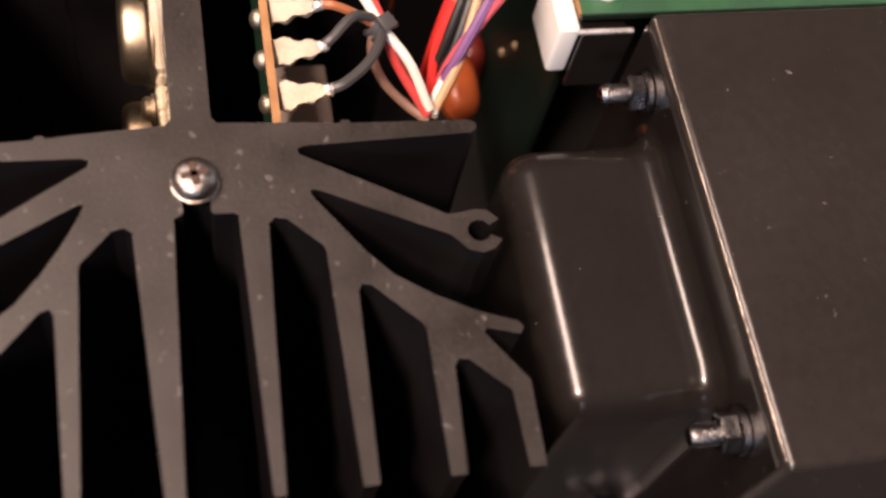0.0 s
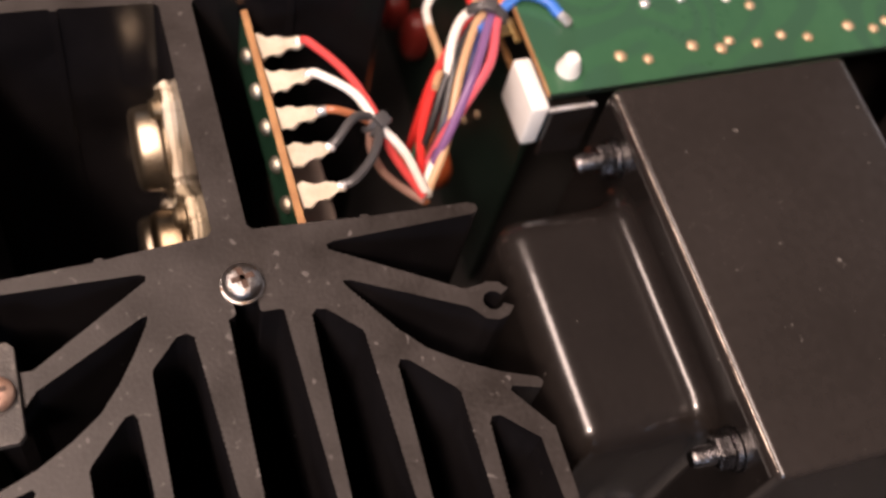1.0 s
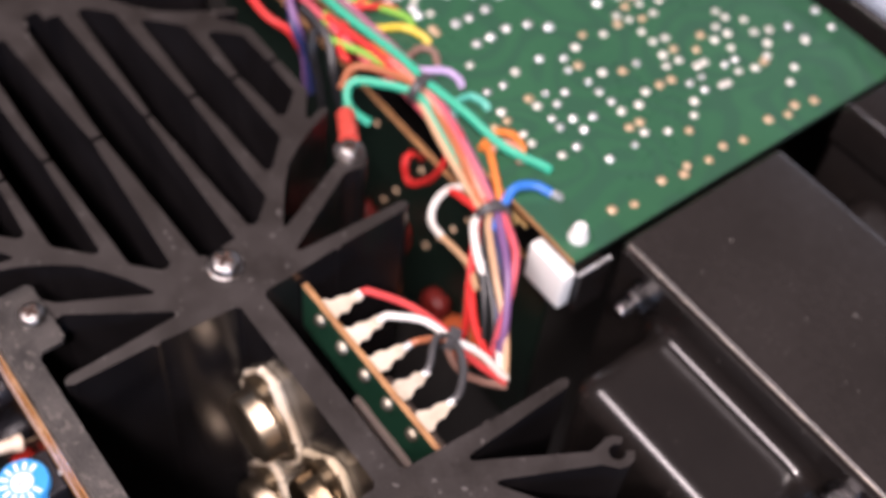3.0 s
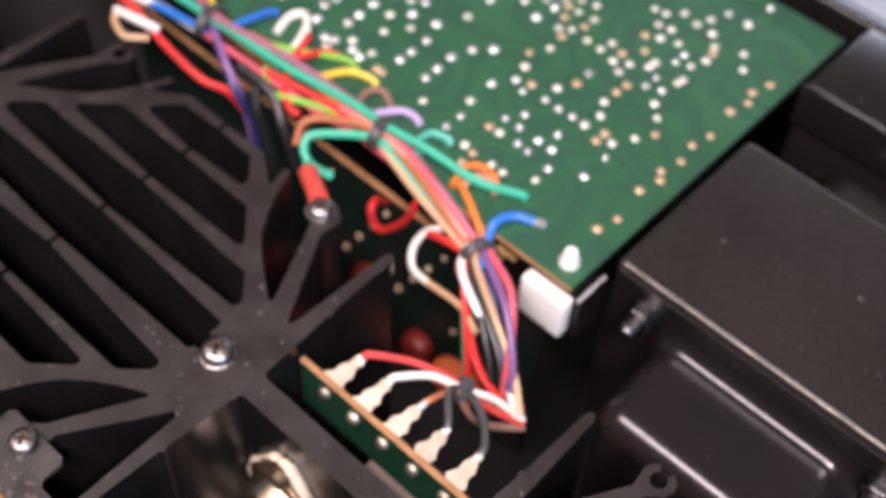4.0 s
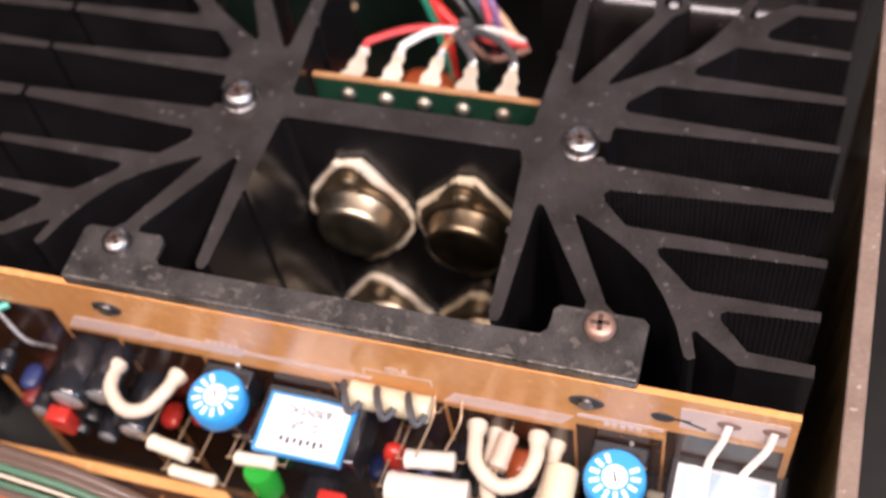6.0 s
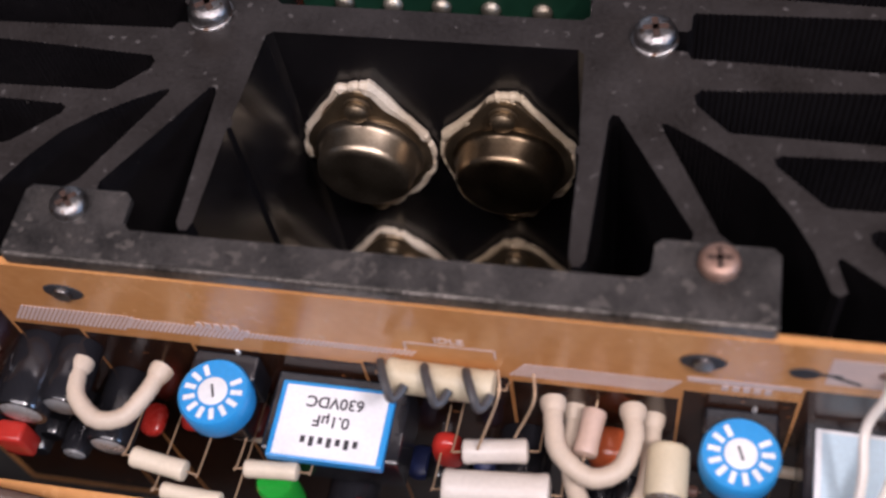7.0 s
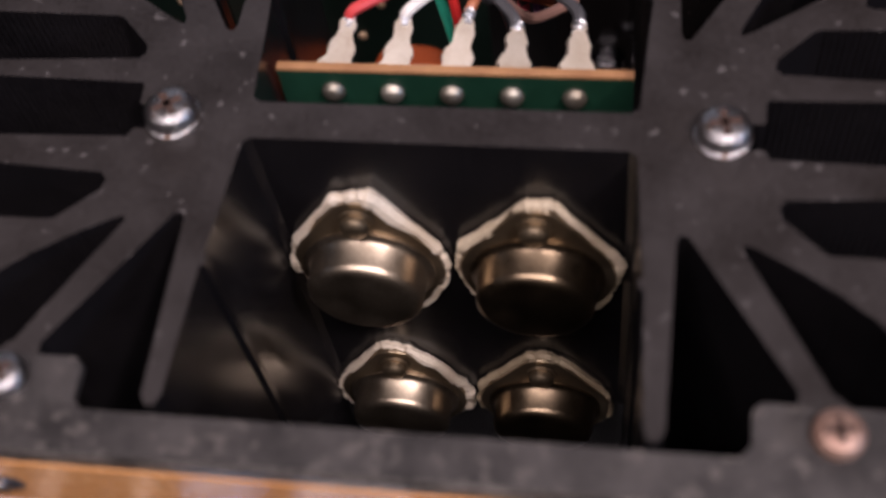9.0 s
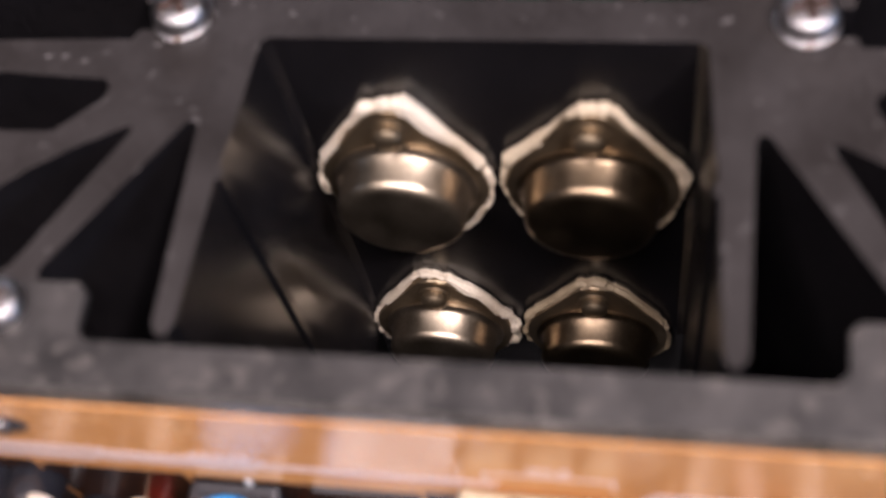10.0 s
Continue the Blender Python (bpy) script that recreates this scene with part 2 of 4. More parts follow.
def settled(x, v, side):
    """Draws the branches in a little; the hub sits slightly south of the middle between the outer arms."""
    x -= 1.0 * ramp_up(x, 42, 47) * (1 - ramp_up(x, 70, 80))
    outer = 1.15 * ramp_up(v, 22, 46)
    if side > 0:
        return x, v - max(outer, 1.1 * ramp_up(v, 6, 11))
    return x, v - outer + 1.0 * ramp_up(v, 7, 13) * (1 - ramp_up(v, 17, 24))


def hook_arm():
    pts = [(36.8, 17.8), (51.7, 42.0)]
    c = (55.3, 47.0)
    for r, angles in ((4.3, (205, 180, 150, 118)), (2.1, (116, 150, 185, 220, 255, 290, 325, 360, 400, 424)), (4.3, (62, 30, 0, -35, -65))):
        pts += [(c[0] + r * math.cos(radians(k)), c[1] + r * math.sin(radians(k))) for k in angles]
    return pts + [(55.7, 41.8), (44.8, 20.2)]


def web_quarter(wall, neck):
    """Outline of the quarter x > 0, v > 0 of the web, from the cross wall to the screw channel between the two middle fins."""
    pts = [(0, wall), (28.3, wall), (29.5, wall + 1), (30.4, 20), (30.9, 25.6), (30.3, 25.9), (30.3, 27.3), (31.0, 27.6), (31.6, 48.5), (32.3, 50.2), (33.6, 50.2), (34.4, 48.8), (35.2, 19), (35.7, 17.6), (36.8, 17.8)]
    pts += [(44.8, 20.2), (44.7, 18.9), (45.8, 19.0)]
    pts += ridged((46.5, 19.4), (58, 27.3), -1)
    pts += [(62.3, 31), (66.5, 37), (70.2, 43.8), (72.6, 50.6), (73.6, 51.3), (74.6, 50.5), (73.2, 45.0), (73.9, 44.4), (82.2, 50.6)]
    pts += [(83.6, 47.2), (77.8, 41.0), (77.6, 39.3), (78.8, 38.4), (72.6, 35), (71.4, 34.3), (64.0, 27.0), (63.6, 25.4), (65, 24.6), (57.5, 20.4), (56, 20)]
    pts += [(50.4, 14.3), (50.0, 12.4), (51.2, 11.2), (49.5, 5.4), (49.0, 5.3), (48.6, 4.6), (48.5, neck + 0.5), (48.0, neck), (43.4, neck)]
    return pts


def fins_quarter():
    """The straight fins of a quarter, each ridged on both flanks but for the outermost."""
    return [
        [(82.2, 50.6), (96.6, 50.4), (96.6, 47.6), (83.6, 47.2)],
        ridged((78.8, 38.4), (96.6, 37.4), 1)[:-1] + [(96.6, 37.2), (96.6, 35.2)] + ridged((96.6, 35), (72.6, 35), 1),
        ridged((65, 24.6), (96.6, 23.6), 1)[:-1] + [(96.6, 23.5), (96.6, 21.4)] + ridged((96.6, 21.3), (57.5, 20.4), 1),
        ridged((51.2, 11.2), (96.6, 9.0), 1)[:-1] + [(96.6, 8.9), (96.6, 6.7)] + ridged((96.6, 6.6), (49.5, 5.4), 1),
    ]


def heat_sink(label):
    root = thing("heat_sink", label, "heat sink", "heat sinks")
    south = [settled(x, v, -1) for x, v in web_quarter(4.7, 3.7)]
    right = [settled(x, v, 1) for x, v in web_quarter(2.2, 0.9)] + [(x, -v) for x, v in reversed(south)]
    loop = right[1:-1] + [(-x, v) for x, v in reversed(right[1:-1])]
    part("web", prism([(x, YC + v) for x, v in reversed(loop)], -DEEP, 0, 0, None, 1), [M_SINK, M_SINK_TOP], root)
    for sx in (1, -1):
        for sv in (1, -1):
            for name, pts in [("hooked_arm", hook_arm())] + [("fin", f) for f in fins_quarter()]:
                outline = [(sx * x, YC + sv * v) for x, v in (settled(*p, sv) for p in pts)]
                part(name, prism(outline[::-1] if sx * sv > 0 else outline, -DEEP, 0, 0, None, 1), [M_SINK, M_SINK_TOP], root)
    return root


sink = heat_sink("black anodised aluminium heat sink with branching fins")
other = tagged(copy_thing(sink, pose(-0.1946, 0, 0)), "second black anodised heat sink, fins butting the first")


def pan_screw(name, at, radius=3.3, mat=None, washer=True, twist=20.0, group="", label="cross-recessed zinc screw in the heat sink"):
    root = thing(name, label, "screw", group, at=at)
    z = 0.0
    if washer:
        part("washer", lathe([(radius * 1.07, 0), (radius * 1.07, 0.45), (radius * 1.0, 0.6)], 24), mat or M_SCREW, root, smooth=True)
        z = 0.65
    h = radius * 0.72
    prof = [(radius * 0.97, z), (radius, z + h * 0.2), (radius * 0.98, z + h * 0.5), (radius * 0.88, z + h * 0.78), (radius * 0.66, z + h * 0.94), (radius * 0.4, z + h), (0.05, z + h)]
    part("head", lathe(prof, 24), mat or M_SCREW, root, smooth=True)
    cross = join_bm(*[box(-radius * 0.58, radius * 0.58, -radius * 0.15, radius * 0.15, z + h * 0.7, z + h + 0.06, 0.05, 1, turn("Z", twist + a)) for a in (0, 90)])
    part("cross_recess", cross, M_SLOT, root)
    return root


pan_screw("screw", (-41.3, 3.2, 0), 4.1, group="hub screws", twist=35)
pan_screw("screw", (41.4, 3.3, 0), 3.9, group="hub screws", twist=10)

# ---------------------------------------------------------------- power transistors
def diamond(scale=1.0, grow=0.0):
    pts = []
    for cy, r in ((15.1, 4.4), (-15.1, 4.4)):
        s = 1 if cy > 0 else -1
        for a in range(35, 146, 22):
            pts.append(((r + grow) * math.cos(radians(a)) * s, cy + (r + grow) * math.sin(radians(a)) * s))
        for a in ((147, 158, 169, 180, 191, 202, 213) if s > 0 else (-33, -22, -11, 0, 11, 22, 33)):
            pts.append(((13.1 + grow) * math.cos(radians(a)), (13.1 + grow) * math.sin(radians(a))))
    return pts


def transistor(x, z, seed, label, grease, lumpy):
    """A metal can on a diamond flange against the cross wall, can towards -y."""
    root = thing("power_transistor", label, "transistor", "power transistors", at=(x, 0, z))
    stand = turn("X", 90)
    rng = random.Random(seed)
    ring = []
    base = diamond(grow=0.25)
    n = len(base)
    for i in range(n):
        for k in range(4):
            a, b = Vector(base[i]), Vector(base[(i + 1) % n])
            p = a.lerp(b, k / 4)
            w = 1 + 0.08 * noise.noise(Vector((p.x * 0.22, p.y * 0.22, seed * 3.7))) + 0.035 * noise.noise(Vector((p.x * 0.8, p.y * 0.8, seed * 1.7))) + 0.008 * rng.uniform(-1, 1)
            ring.append((p.x * w, p.y * w))
    part("grease_film", prism(ring, 0, 1.15, 0.2, stand), grease, root, "smeared thermal grease")
    bead, loops = bmesh.new(), []
    for i, (px, py) in enumerate(ring):
        qx, qy = ring[(i + 1) % len(ring)]
        nx, ny = qy - py, px - qx
        ln = math.hypot(nx, ny) or 1.0
        fat = lumpy * (0.95 + 0.75 * noise.noise(Vector((px * 0.17, py * 0.17, seed * 5.1))) + 0.5 * noise.noise(Vector((px * 0.7, py * 0.7, seed * 2.3))) + 0.12 * rng.uniform(-1, 1))
        fat = max(0.3, fat)
        loops.append([bead.verts.new((px + nx / ln * fat * math.cos(a) * 0.9, py + ny / ln * fat * math.cos(a) * 0.9, max(0.02, 1.25 + 0.95 * fat * math.sin(a)))) for a in (0, 0.9, 1.8, 2.7, 3.6, 4.5, 5.4)])
    for i, lo in enumerate(loops):
        up = loops[(i + 1) % len(loops)]
        for k in range(7):
            bead.faces.new((lo[k], lo[(k + 1) % 7], up[(k + 1) % 7], up[k]))
    put_bm(bead, mm(stand))
    bmesh.ops.recalc_face_normals(bead, faces=bead.faces[:])
    part("grease_bead", bead, grease, root, "squeezed-out thermal grease", True)
    part("flange", prism(diamond(), 1.0, 2.4, 0.3, stand), M_FLANGE, root)
    can = [(11.3, 2.3), (11.3, 2.9), (10.6, 3.3), (10.15, 3.9), (9.95, 7.6), (9.65, 8.5), (9.0, 9.15), (8.1, 9.4), (0.05, 9.45)]
    part("can", lathe(can, 40, stand), M_CAN if grease is M_GREASE else M_CAN_SHADED, root, smooth=True)
    for s in (1, -1):
        sc = part("mounting_screw", join_bm(lathe([(2.9, 2.7), (2.9, 3.3)], 20, shift(0, 0, 15.1 * s) @ stand),
                  lathe([(2.3, 3.2), (2.4, 4.4), (1.9, 5.1), (0.9, 5.4), (0.05, 5.4)], 20, shift(0, 0, 15.1 * s) @ stand)), M_FLANGE, root, smooth=True)
    return root


for x, z, seed, words in ((-14.6, -32.8, 1, "with bright uneven grease"), (14.1, -32.6, 2, "with a smooth grease rim"), (-15.4, -84.8, 3, "with cracked grease rim"), (13.6, -84.6, 4, "with thin brown grease rim")):
    transistor(x, z, seed, "nickel metal-can power transistor " + words, (M_GREASE, M_GREASE_CREAM, M_GREASE, M_GREASE_THIN)[seed - 1], (1.22, 1.05, 1.08, 0.85)[seed - 1])

# ---------------------------------------------------------------- chassis
tagged(mesh_object("floor", box(-420, 420, -400, 420, -DEEP - 9, -DEEP - 0.2), M_FLOOR), "dark painted steel chassis pan", "floor", kind="structure")
tagged(mesh_object("wall_east", box(103.3, 106.6, -400, 60, -DEEP, -2.95), M_WALL), "golden-brown streaked steel side of the chassis", "wall", kind="structure")
tagged(mesh_object("wall_north", box(-420, 420, 222, 225, -DEEP, -0.5, 0.8, 3), M_LACQUER), "glossy black rear wall of the chassis", "wall", kind="structure")
tagged(mesh_object("trim_north", box(-420, 420, 225.1, 246, -6, 3.0, 1.4, 4), M_PALE), "pale blue-grey rear rim of the case", "trim", kind="structure")
tagged(mesh_object("trim_east", box(102.7, 106.6, -400, 60, -2.9, -0.6, 0.4), M_RAIL), "dusty tan folded chassis lip", "trim", kind="structure")

# ---------------------------------------------------------------- driver board and bracket
bracket = thing("board_bracket", "dusty dark steel angle bracket screwed to the heat sink", "bracket")
plate = [(-62.6, -39.9), (-61.4, -38.7), (-44.2, -38.7), (-43, -39.9), (-43, -45), (-41.4, -46.5), (43.2, -46.5), (44.8, -45), (44.8, -39.9), (46, -38.7), (63, -38.7), (64.2, -39.9), (64.2, -52.5), (-62.6, -52.5)]
part("top_plate", prism(plate[::-1], 0.05, 1.5, 0.25), M_BRACKET, bracket)
part("front_lip", box(-62.6, 64.2, -53.1, -51.9, -1.9, 1.62, 0.75, 4), M_BRACKET_EDGE, bracket, "rubbed bright edge")
for x, tw in ((-53.2, 40), (54.8, 5)):
    pan_screw("screw", (x, -42.6, 1.5), 3.3, M_SCREW_RUST if x > 0 else M_SCREW, False, tw, "bracket screws", "rusty cross-recessed screw in the bracket" if x > 0 else "dull cross-recessed screw in the bracket")

board = thing("driver_board", "amber phenolic circuit board standing on edge, full of parts", "circuit board")
# carried down to the floor to keep lit pan out of the can reflections
part("laminate", box(-108, 95.5, -53.2, -51.7, -117, -2), [M_ORANGE], board)
# unseen dark layer added behind so the transistor cans mirror less light
part("dark_back_layer", box(-108, 95.5, -51.68, -51.5, -117, -2.6), M_GREEN_DIM, board, "dark green back layer")

# ---------------------------------------------------------------- colours of wires and small parts
def paint(name, colour, rough=0.42, **k):
    return material(name, colour, rough, 0.0, tuple(c * 0.8 for c in colour), 350, 0.06, **k)


C = {
    "green": paint("green_vinyl", (0.035, 0.42, 0.26)), "teal": paint("pale_teal_vinyl", (0.10, 0.46, 0.36)), "red": paint("red_vinyl", (0.62, 0.030, 0.025)),
    "pink": paint("pinkish_red_vinyl", (0.62, 0.10, 0.13)), "white": paint("white_vinyl", (0.80, 0.76, 0.70)), "tan": paint("tan_vinyl", (0.55, 0.34, 0.19)),
    "salmon": paint("salmon_vinyl", (0.60, 0.27, 0.20)), "purple": paint("purple_vinyl", (0.20, 0.095, 0.24)), "mauve": paint("mauve_vinyl", (0.30, 0.10, 0.16)),
    "lavender": paint("lavender_vinyl", (0.50, 0.38, 0.62)), "orange": paint("orange_vinyl", (0.70, 0.20, 0.035)), "copper": paint("copper_brown_vinyl", (0.42, 0.14, 0.06)),
    "blue": paint("blue_vinyl", (0.025, 0.16, 0.56)), "navy": paint("navy_vinyl", (0.02, 0.03, 0.11)), "black": paint("black_vinyl", (0.018, 0.018, 0.020)),
    "grey": paint("grey_sleeve", (0.058, 0.056, 0.058)), "yellow": paint("yellow_vinyl", (0.75, 0.55, 0.05)), "lime": paint("lime_vinyl", (0.22, 0.48, 0.06)),
    "brown": paint("dusky_brown_vinyl", (0.24, 0.135, 0.105)), "cream": paint("cream_ceramic", (0.72, 0.62, 0.47), 0.5), "ceramic": paint("white_ceramic", (0.66, 0.60, 0.53), 0.45), "bead": paint("grimy_cream_sleeve", (0.60, 0.50, 0.39), 0.5), "pale": paint("pale_blue_label", (0.58, 0.74, 0.84), 0.4),
    # darkred: the red dip with the shade deep under the wires in its colour
    "sky": paint("sky_blue_plastic", (0.035, 0.30, 0.70), 0.35), "label": paint("white_paper_label", (0.82, 0.84, 0.86), 0.4), "redcap": paint("red_dipped_capacitor", (0.46, 0.030, 0.020), 0.25), "darkred": paint("darkened_red_capacitor", (0.16, 0.016, 0.012), 0.35),
    # the copper colour also holds the shade between the crowded parts
    "orangecap": paint("orange_dipped_capacitor", (0.54, 0.115, 0.036), 0.25), "shaded_copper": material("copper_and_shade_under_amber", (0.046, 0.018, 0.008), 0.20, 0.0, (0.014, 0.007, 0.005), 260, 0.12, (0.26, 0.11, 0.04), 300, 0.68), "greencap": paint("green_film_capacitor", (0.02, 0.30, 0.03), 0.14), "blackcap": paint("black_capacitor_sleeve", (0.014, 0.014, 0.017), 0.17),
    "flesh": paint("pale_pinkish_resistor", (0.55, 0.40, 0.32), 0.45), "umber": paint("grimy_umber_vinyl", (0.125, 0.085, 0.066), 0.22), "moss": paint("dull_green_vinyl", (0.085, 0.17, 0.11), 0.25), "brass": material("brass_tag", (0.55, 0.40, 0.18), 0.35, 1.0), "silk": paint("pale_pink_silkscreen", (0.74, 0.58, 0.53), 0.5), "ink": paint("black_ink", (0.03, 0.03, 0.035), 0.6),
    "beige": paint("beige_resistor", (0.60, 0.52, 0.36), 0.5), "coral": paint("coral_red_vinyl", (0.60, 0.062, 0.060)), "redsleeve": paint("red_crimp_sleeve", (0.66, 0.085, 0.06), 0.38),
}


def traced_green():
    """Solder mask over copper: pale tracks wind between darker grounds."""
    m = material("green_board_with_tracks", (0.031, 0.107, 0.053), 0.30, 0.0, (0.022, 0.082, 0.042), 90, 0.03)
    n, l = m.node_tree.nodes, m.node_tree.links
    b = n["Principled BSDF"]
    old = b.inputs["Base Color"].links[0].from_socket
    co, tex, w = n.new("ShaderNodeTexCoord"), n.new("ShaderNodeTexNoise"), n.new("ShaderNodeMath")
    tex.inputs["Scale"].default_value, tex.inputs["Detail"].default_value = 30, 0.0
    tex.inputs["Distortion"].default_value = 0.7
    l.new(co.outputs["Object"], tex.inputs["Vector"])
    w.operation = "PINGPONG"
    w.inputs[1].default_value = 0.075
    l.new(tex.outputs[0], w.inputs[0])
    cut = n.new("ShaderNodeMapRange")
    cut.inputs[1].default_value, cut.inputs[2].default_value = 0.030, 0.037
    l.new(w.outputs[0], cut.inputs[0])
    mix = n.new("ShaderNodeMix")
    mix.data_type = "RGBA"
    l.new(cut.outputs[0], mix.inputs[0])
    l.new(old, mix.inputs[7])
    mix.inputs[6].default_value = (0.025, 0.080, 0.046, 1)
    l.new(mix.outputs[2], b.inputs["Base Color"])
    return m


# ---------------------------------------------------------------- main green board
main = thing("main_board", "green circuit board lying solder side up with many solder joints", "circuit board")
part("laminate", box(-330, 4.4, 82, 217, -7.6, -6.0), traced_green(), main)
part("cut_edge", box(-330, 4.2, 81.6, 81.98, -7.5, -6.1), M_PHENOLIC_EDGE, main, "bare brown cut edge")
part("cut_edge", box(4.42, 4.8, 82, 217, -7.5, -6.1), M_GREEN_DIM, main, "dark cut edge")

PADS_WEST = [(-120.2, 123.5), (-119.8, 112.2), (-119.4, 116.9), (-116.8, 106.2), (-109.6, 123.6), (-109.0, 116.8), (-108.9, 102.2), (-108.8, 111.8), (-107.8, 131.5),
             (-106.1, 103.6), (-99.1, 104.4), (-98.8, 135.9), (-97.8, 128.8), (-95.5, 103.7), (-94.5, 149.7), (-89.3, 130.9), (-86.4, 123.3), (-86.1, 111.4),
             (-86.1, 116.4), (-85.4, 151.7), (-82.1, 159.0), (-76.2, 123.3), (-75.7, 116.7), (-75.6, 111.4), (-74.0, 130.4), (-69.8, 155.6), (-69.5, 135.1),
             (-68.8, 163.5)]
PADS_EAST = [(-60.1, 123.5), (-57.7, 101.2), (-57.4, 107.1), (-56.1, 130.1), (-51.5, 127.7), (-47.8, 115.6), (-45.0, 121.0), (-44.5, 129.8), (-42.7, 115.8),
             (-42.5, 147.7), (-39.6, 129.8), (-38.9, 110.6), (-35.5, 115.8), (-35.0, 110.5), (-34.5, 130.2), (-33.0, 121.6), (-30.5, 115.8), (-28.7, 214.3),
             (-28.3, 200.9), (-27.1, 155.8), (-27.1, 160.7), (-26.9, 170.6), (-26.9, 175.1), (-26.6, 109.6), (-22.6, 157.7), (-21.4, 201.4), (-20.3, 212.7),
             (-17.8, 124.3), (-17.8, 114.5)]
DULL_WEST = [(-136.7, 110.6), (-132.2, 105.9), (-105.4, 99.5), (-102.5, 133.1), (-102.4, 123.6), (-102.1, 107.2), (-99.3, 145.7), (-98.2, 116.8), (-94.0, 107.4),
             (-93.6, 123.8), (-88.2, 103.9), (-85.9, 103.7), (-85.0, 140.4), (-77.3, 158.8), (-73.1, 164.4), (-69.4, 103.8), (-69.2, 169.0), (-66.2, 167.1),
             (-65.0, 172.2), (-63.7, 162.3), (-62.1, 167.0), (-61.8, 156.9), (-61.0, 141.8), (-60.0, 173.6), (-59.8, 113.8), (-58.7, 154.6), (-58.4, 159.1),
             (-57.9, 136.2), (-57.7, 147.7), (-56.4, 168.0), (-56.4, 163.1), (-52.0, 158.8), (-51.5, 131.8), (-49.1, 99.8), (-48.9, 110.1), (-46.7, 158.7),
             (-46.1, 185.8), (-45.9, 163.3), (-45.4, 99.0), (-45.3, 94.3), (-45.3, 110.3), (-45.2, 136.1)]
DULL_EAST = [(-42.3, 186.5), (-42.3, 141.8), (-40.9, 180.6), (-40.8, 173.7), (-40.8, 162.0), (-40.7, 157.3), (-38.8, 99.6), (-38.3, 190.9), (-36.8, 176.0),
             (-36.7, 167.9), (-36.7, 181.7), (-36.6, 154.8), (-36.4, 159.9), (-34.7, 99.5), (-32.5, 189.5), (-31.9, 141.7), (-31.8, 147.5), (-31.4, 163.1),
             (-31.4, 152.0), (-31.3, 177.9), (-31.3, 166.1), (-30.6, 194.5), (-30.0, 130.2), (-29.1, 136.4), (-26.5, 189.4), (-26.4, 103.9), (-23.8, 127.7),
             (-23.7, 131.7), (-22.7, 172.5), (-22.6, 185.1), (-21.3, 182.3), (-21.2, 163.5), (-20.9, 151.6), (-20.9, 165.9), (-20.8, 177.9), (-20.6, 200.7),
             (-19.9, 130.1), (-16.8, 147.4), (-16.4, 136.3), (-14.3, 188.7), (-13.2, 141.7), (-10.5, 182.6)]
EDGE_JOINTS = [(-1.0, 183.2), (-3.0, 176.6), (-1.3, 171.9), (-3.2, 165.3), (-1.5, 152.8), (-3.2, 146.0), (-1.7, 138.6), (-3.6, 131.7), (-1.7, 128.7),
               (-3.6, 121.6), (-1.5, 109.0), (-3.4, 102.5)]


def joint_mesh(name, mat, r, h, seed):
    bm = lathe([(r, 0), (r * 0.86, h * 0.35), (r * 0.55, h * 0.75), (r * 0.28, h), (0.05, h * 1.02)], 12)
    rng = random.Random(seed)
    for v in bm.verts:
        v.co.x *= 1 + rng.uniform(-0.08, 0.08)
        v.co.y *= 1 + rng.uniform(-0.08, 0.08)
    for f in bm.faces:
        f.smooth = True
    me = bpy.data.meshes.new(name)
    bm.to_mesh(me)
    bm.free()
    me.materials.append(mat)
    return me


BRIGHT = [joint_mesh("solder_joint", M_SOLDER, r, 1.0, k) for k, r in enumerate((1.5, 1.8, 1.3))]
DULL = [joint_mesh("solder_joint", M_FLUX, r, 0.8, 9 + k) for k, r in enumerate((1.45, 1.65))]
GREY = [joint_mesh("solder_joint", M_SOLDER_GREY, r, 0.85, 19 + k) for k, r in enumerate((1.4, 1.55))]


def joint(x, y, me):
    ob = new("solder_joint", me)
    ob.parent = main
    ob.location = (x * MM, y * MM, -5.98 * MM)
    ob.rotation_euler.z = x * 1.7
    return ob


rng = random.Random(5)
taken = []
for x, y in EDGE_JOINTS:
    joint(x, y, DULL[rng.randrange(2)])
for x, y in PADS_WEST + PADS_EAST:
    joint(x, y, BRIGHT[1 if x < -68 else rng.randrange(2) * 2])
for x, y in DULL_WEST + DULL_EAST:
    joint(x, y, GREY[rng.randrange(2)] if rng.random() < 0.82 else DULL[rng.randrange(2)])
# the far north-west of the board, in loose rows
for k in range(700):
    x, y = rng.uniform(-190, -44), rng.uniform(93, 211)
    if y < 116 + (x + 143) * 0.829 or min([(x - a) ** 2 + (y - b) ** 2 for a, b in taken] or [99]) < 26:
        continue
    joint(x, y, BRIGHT[rng.randrange(3)] if rng.random() < 0.5 else GREY[rng.randrange(2)])
    taken.append((x, y))

post = thing("standoff", "white nylon standoff tip poking through the green board", "standoff", at=(-1.6, 88.4, -6.0))
part("tip", lathe([(3.0, 0), (2.9, 1.2), (2.3, 2.6), (2.2, 3.6), (1.6, 4.8), (0.05, 5.3)], 20), M_WHITE, post, smooth=True)

plug = thing("connector", "white nylon connector housing under the board corner", "connector")
part("housing", box(-9.3, 5.6, 78.0, 82.6, -24, -9.4, 1.0, 3), M_WHITE, plug, smooth=True)
frame_black = thing("board_support", "black steel support beside the board corner", "bracket")
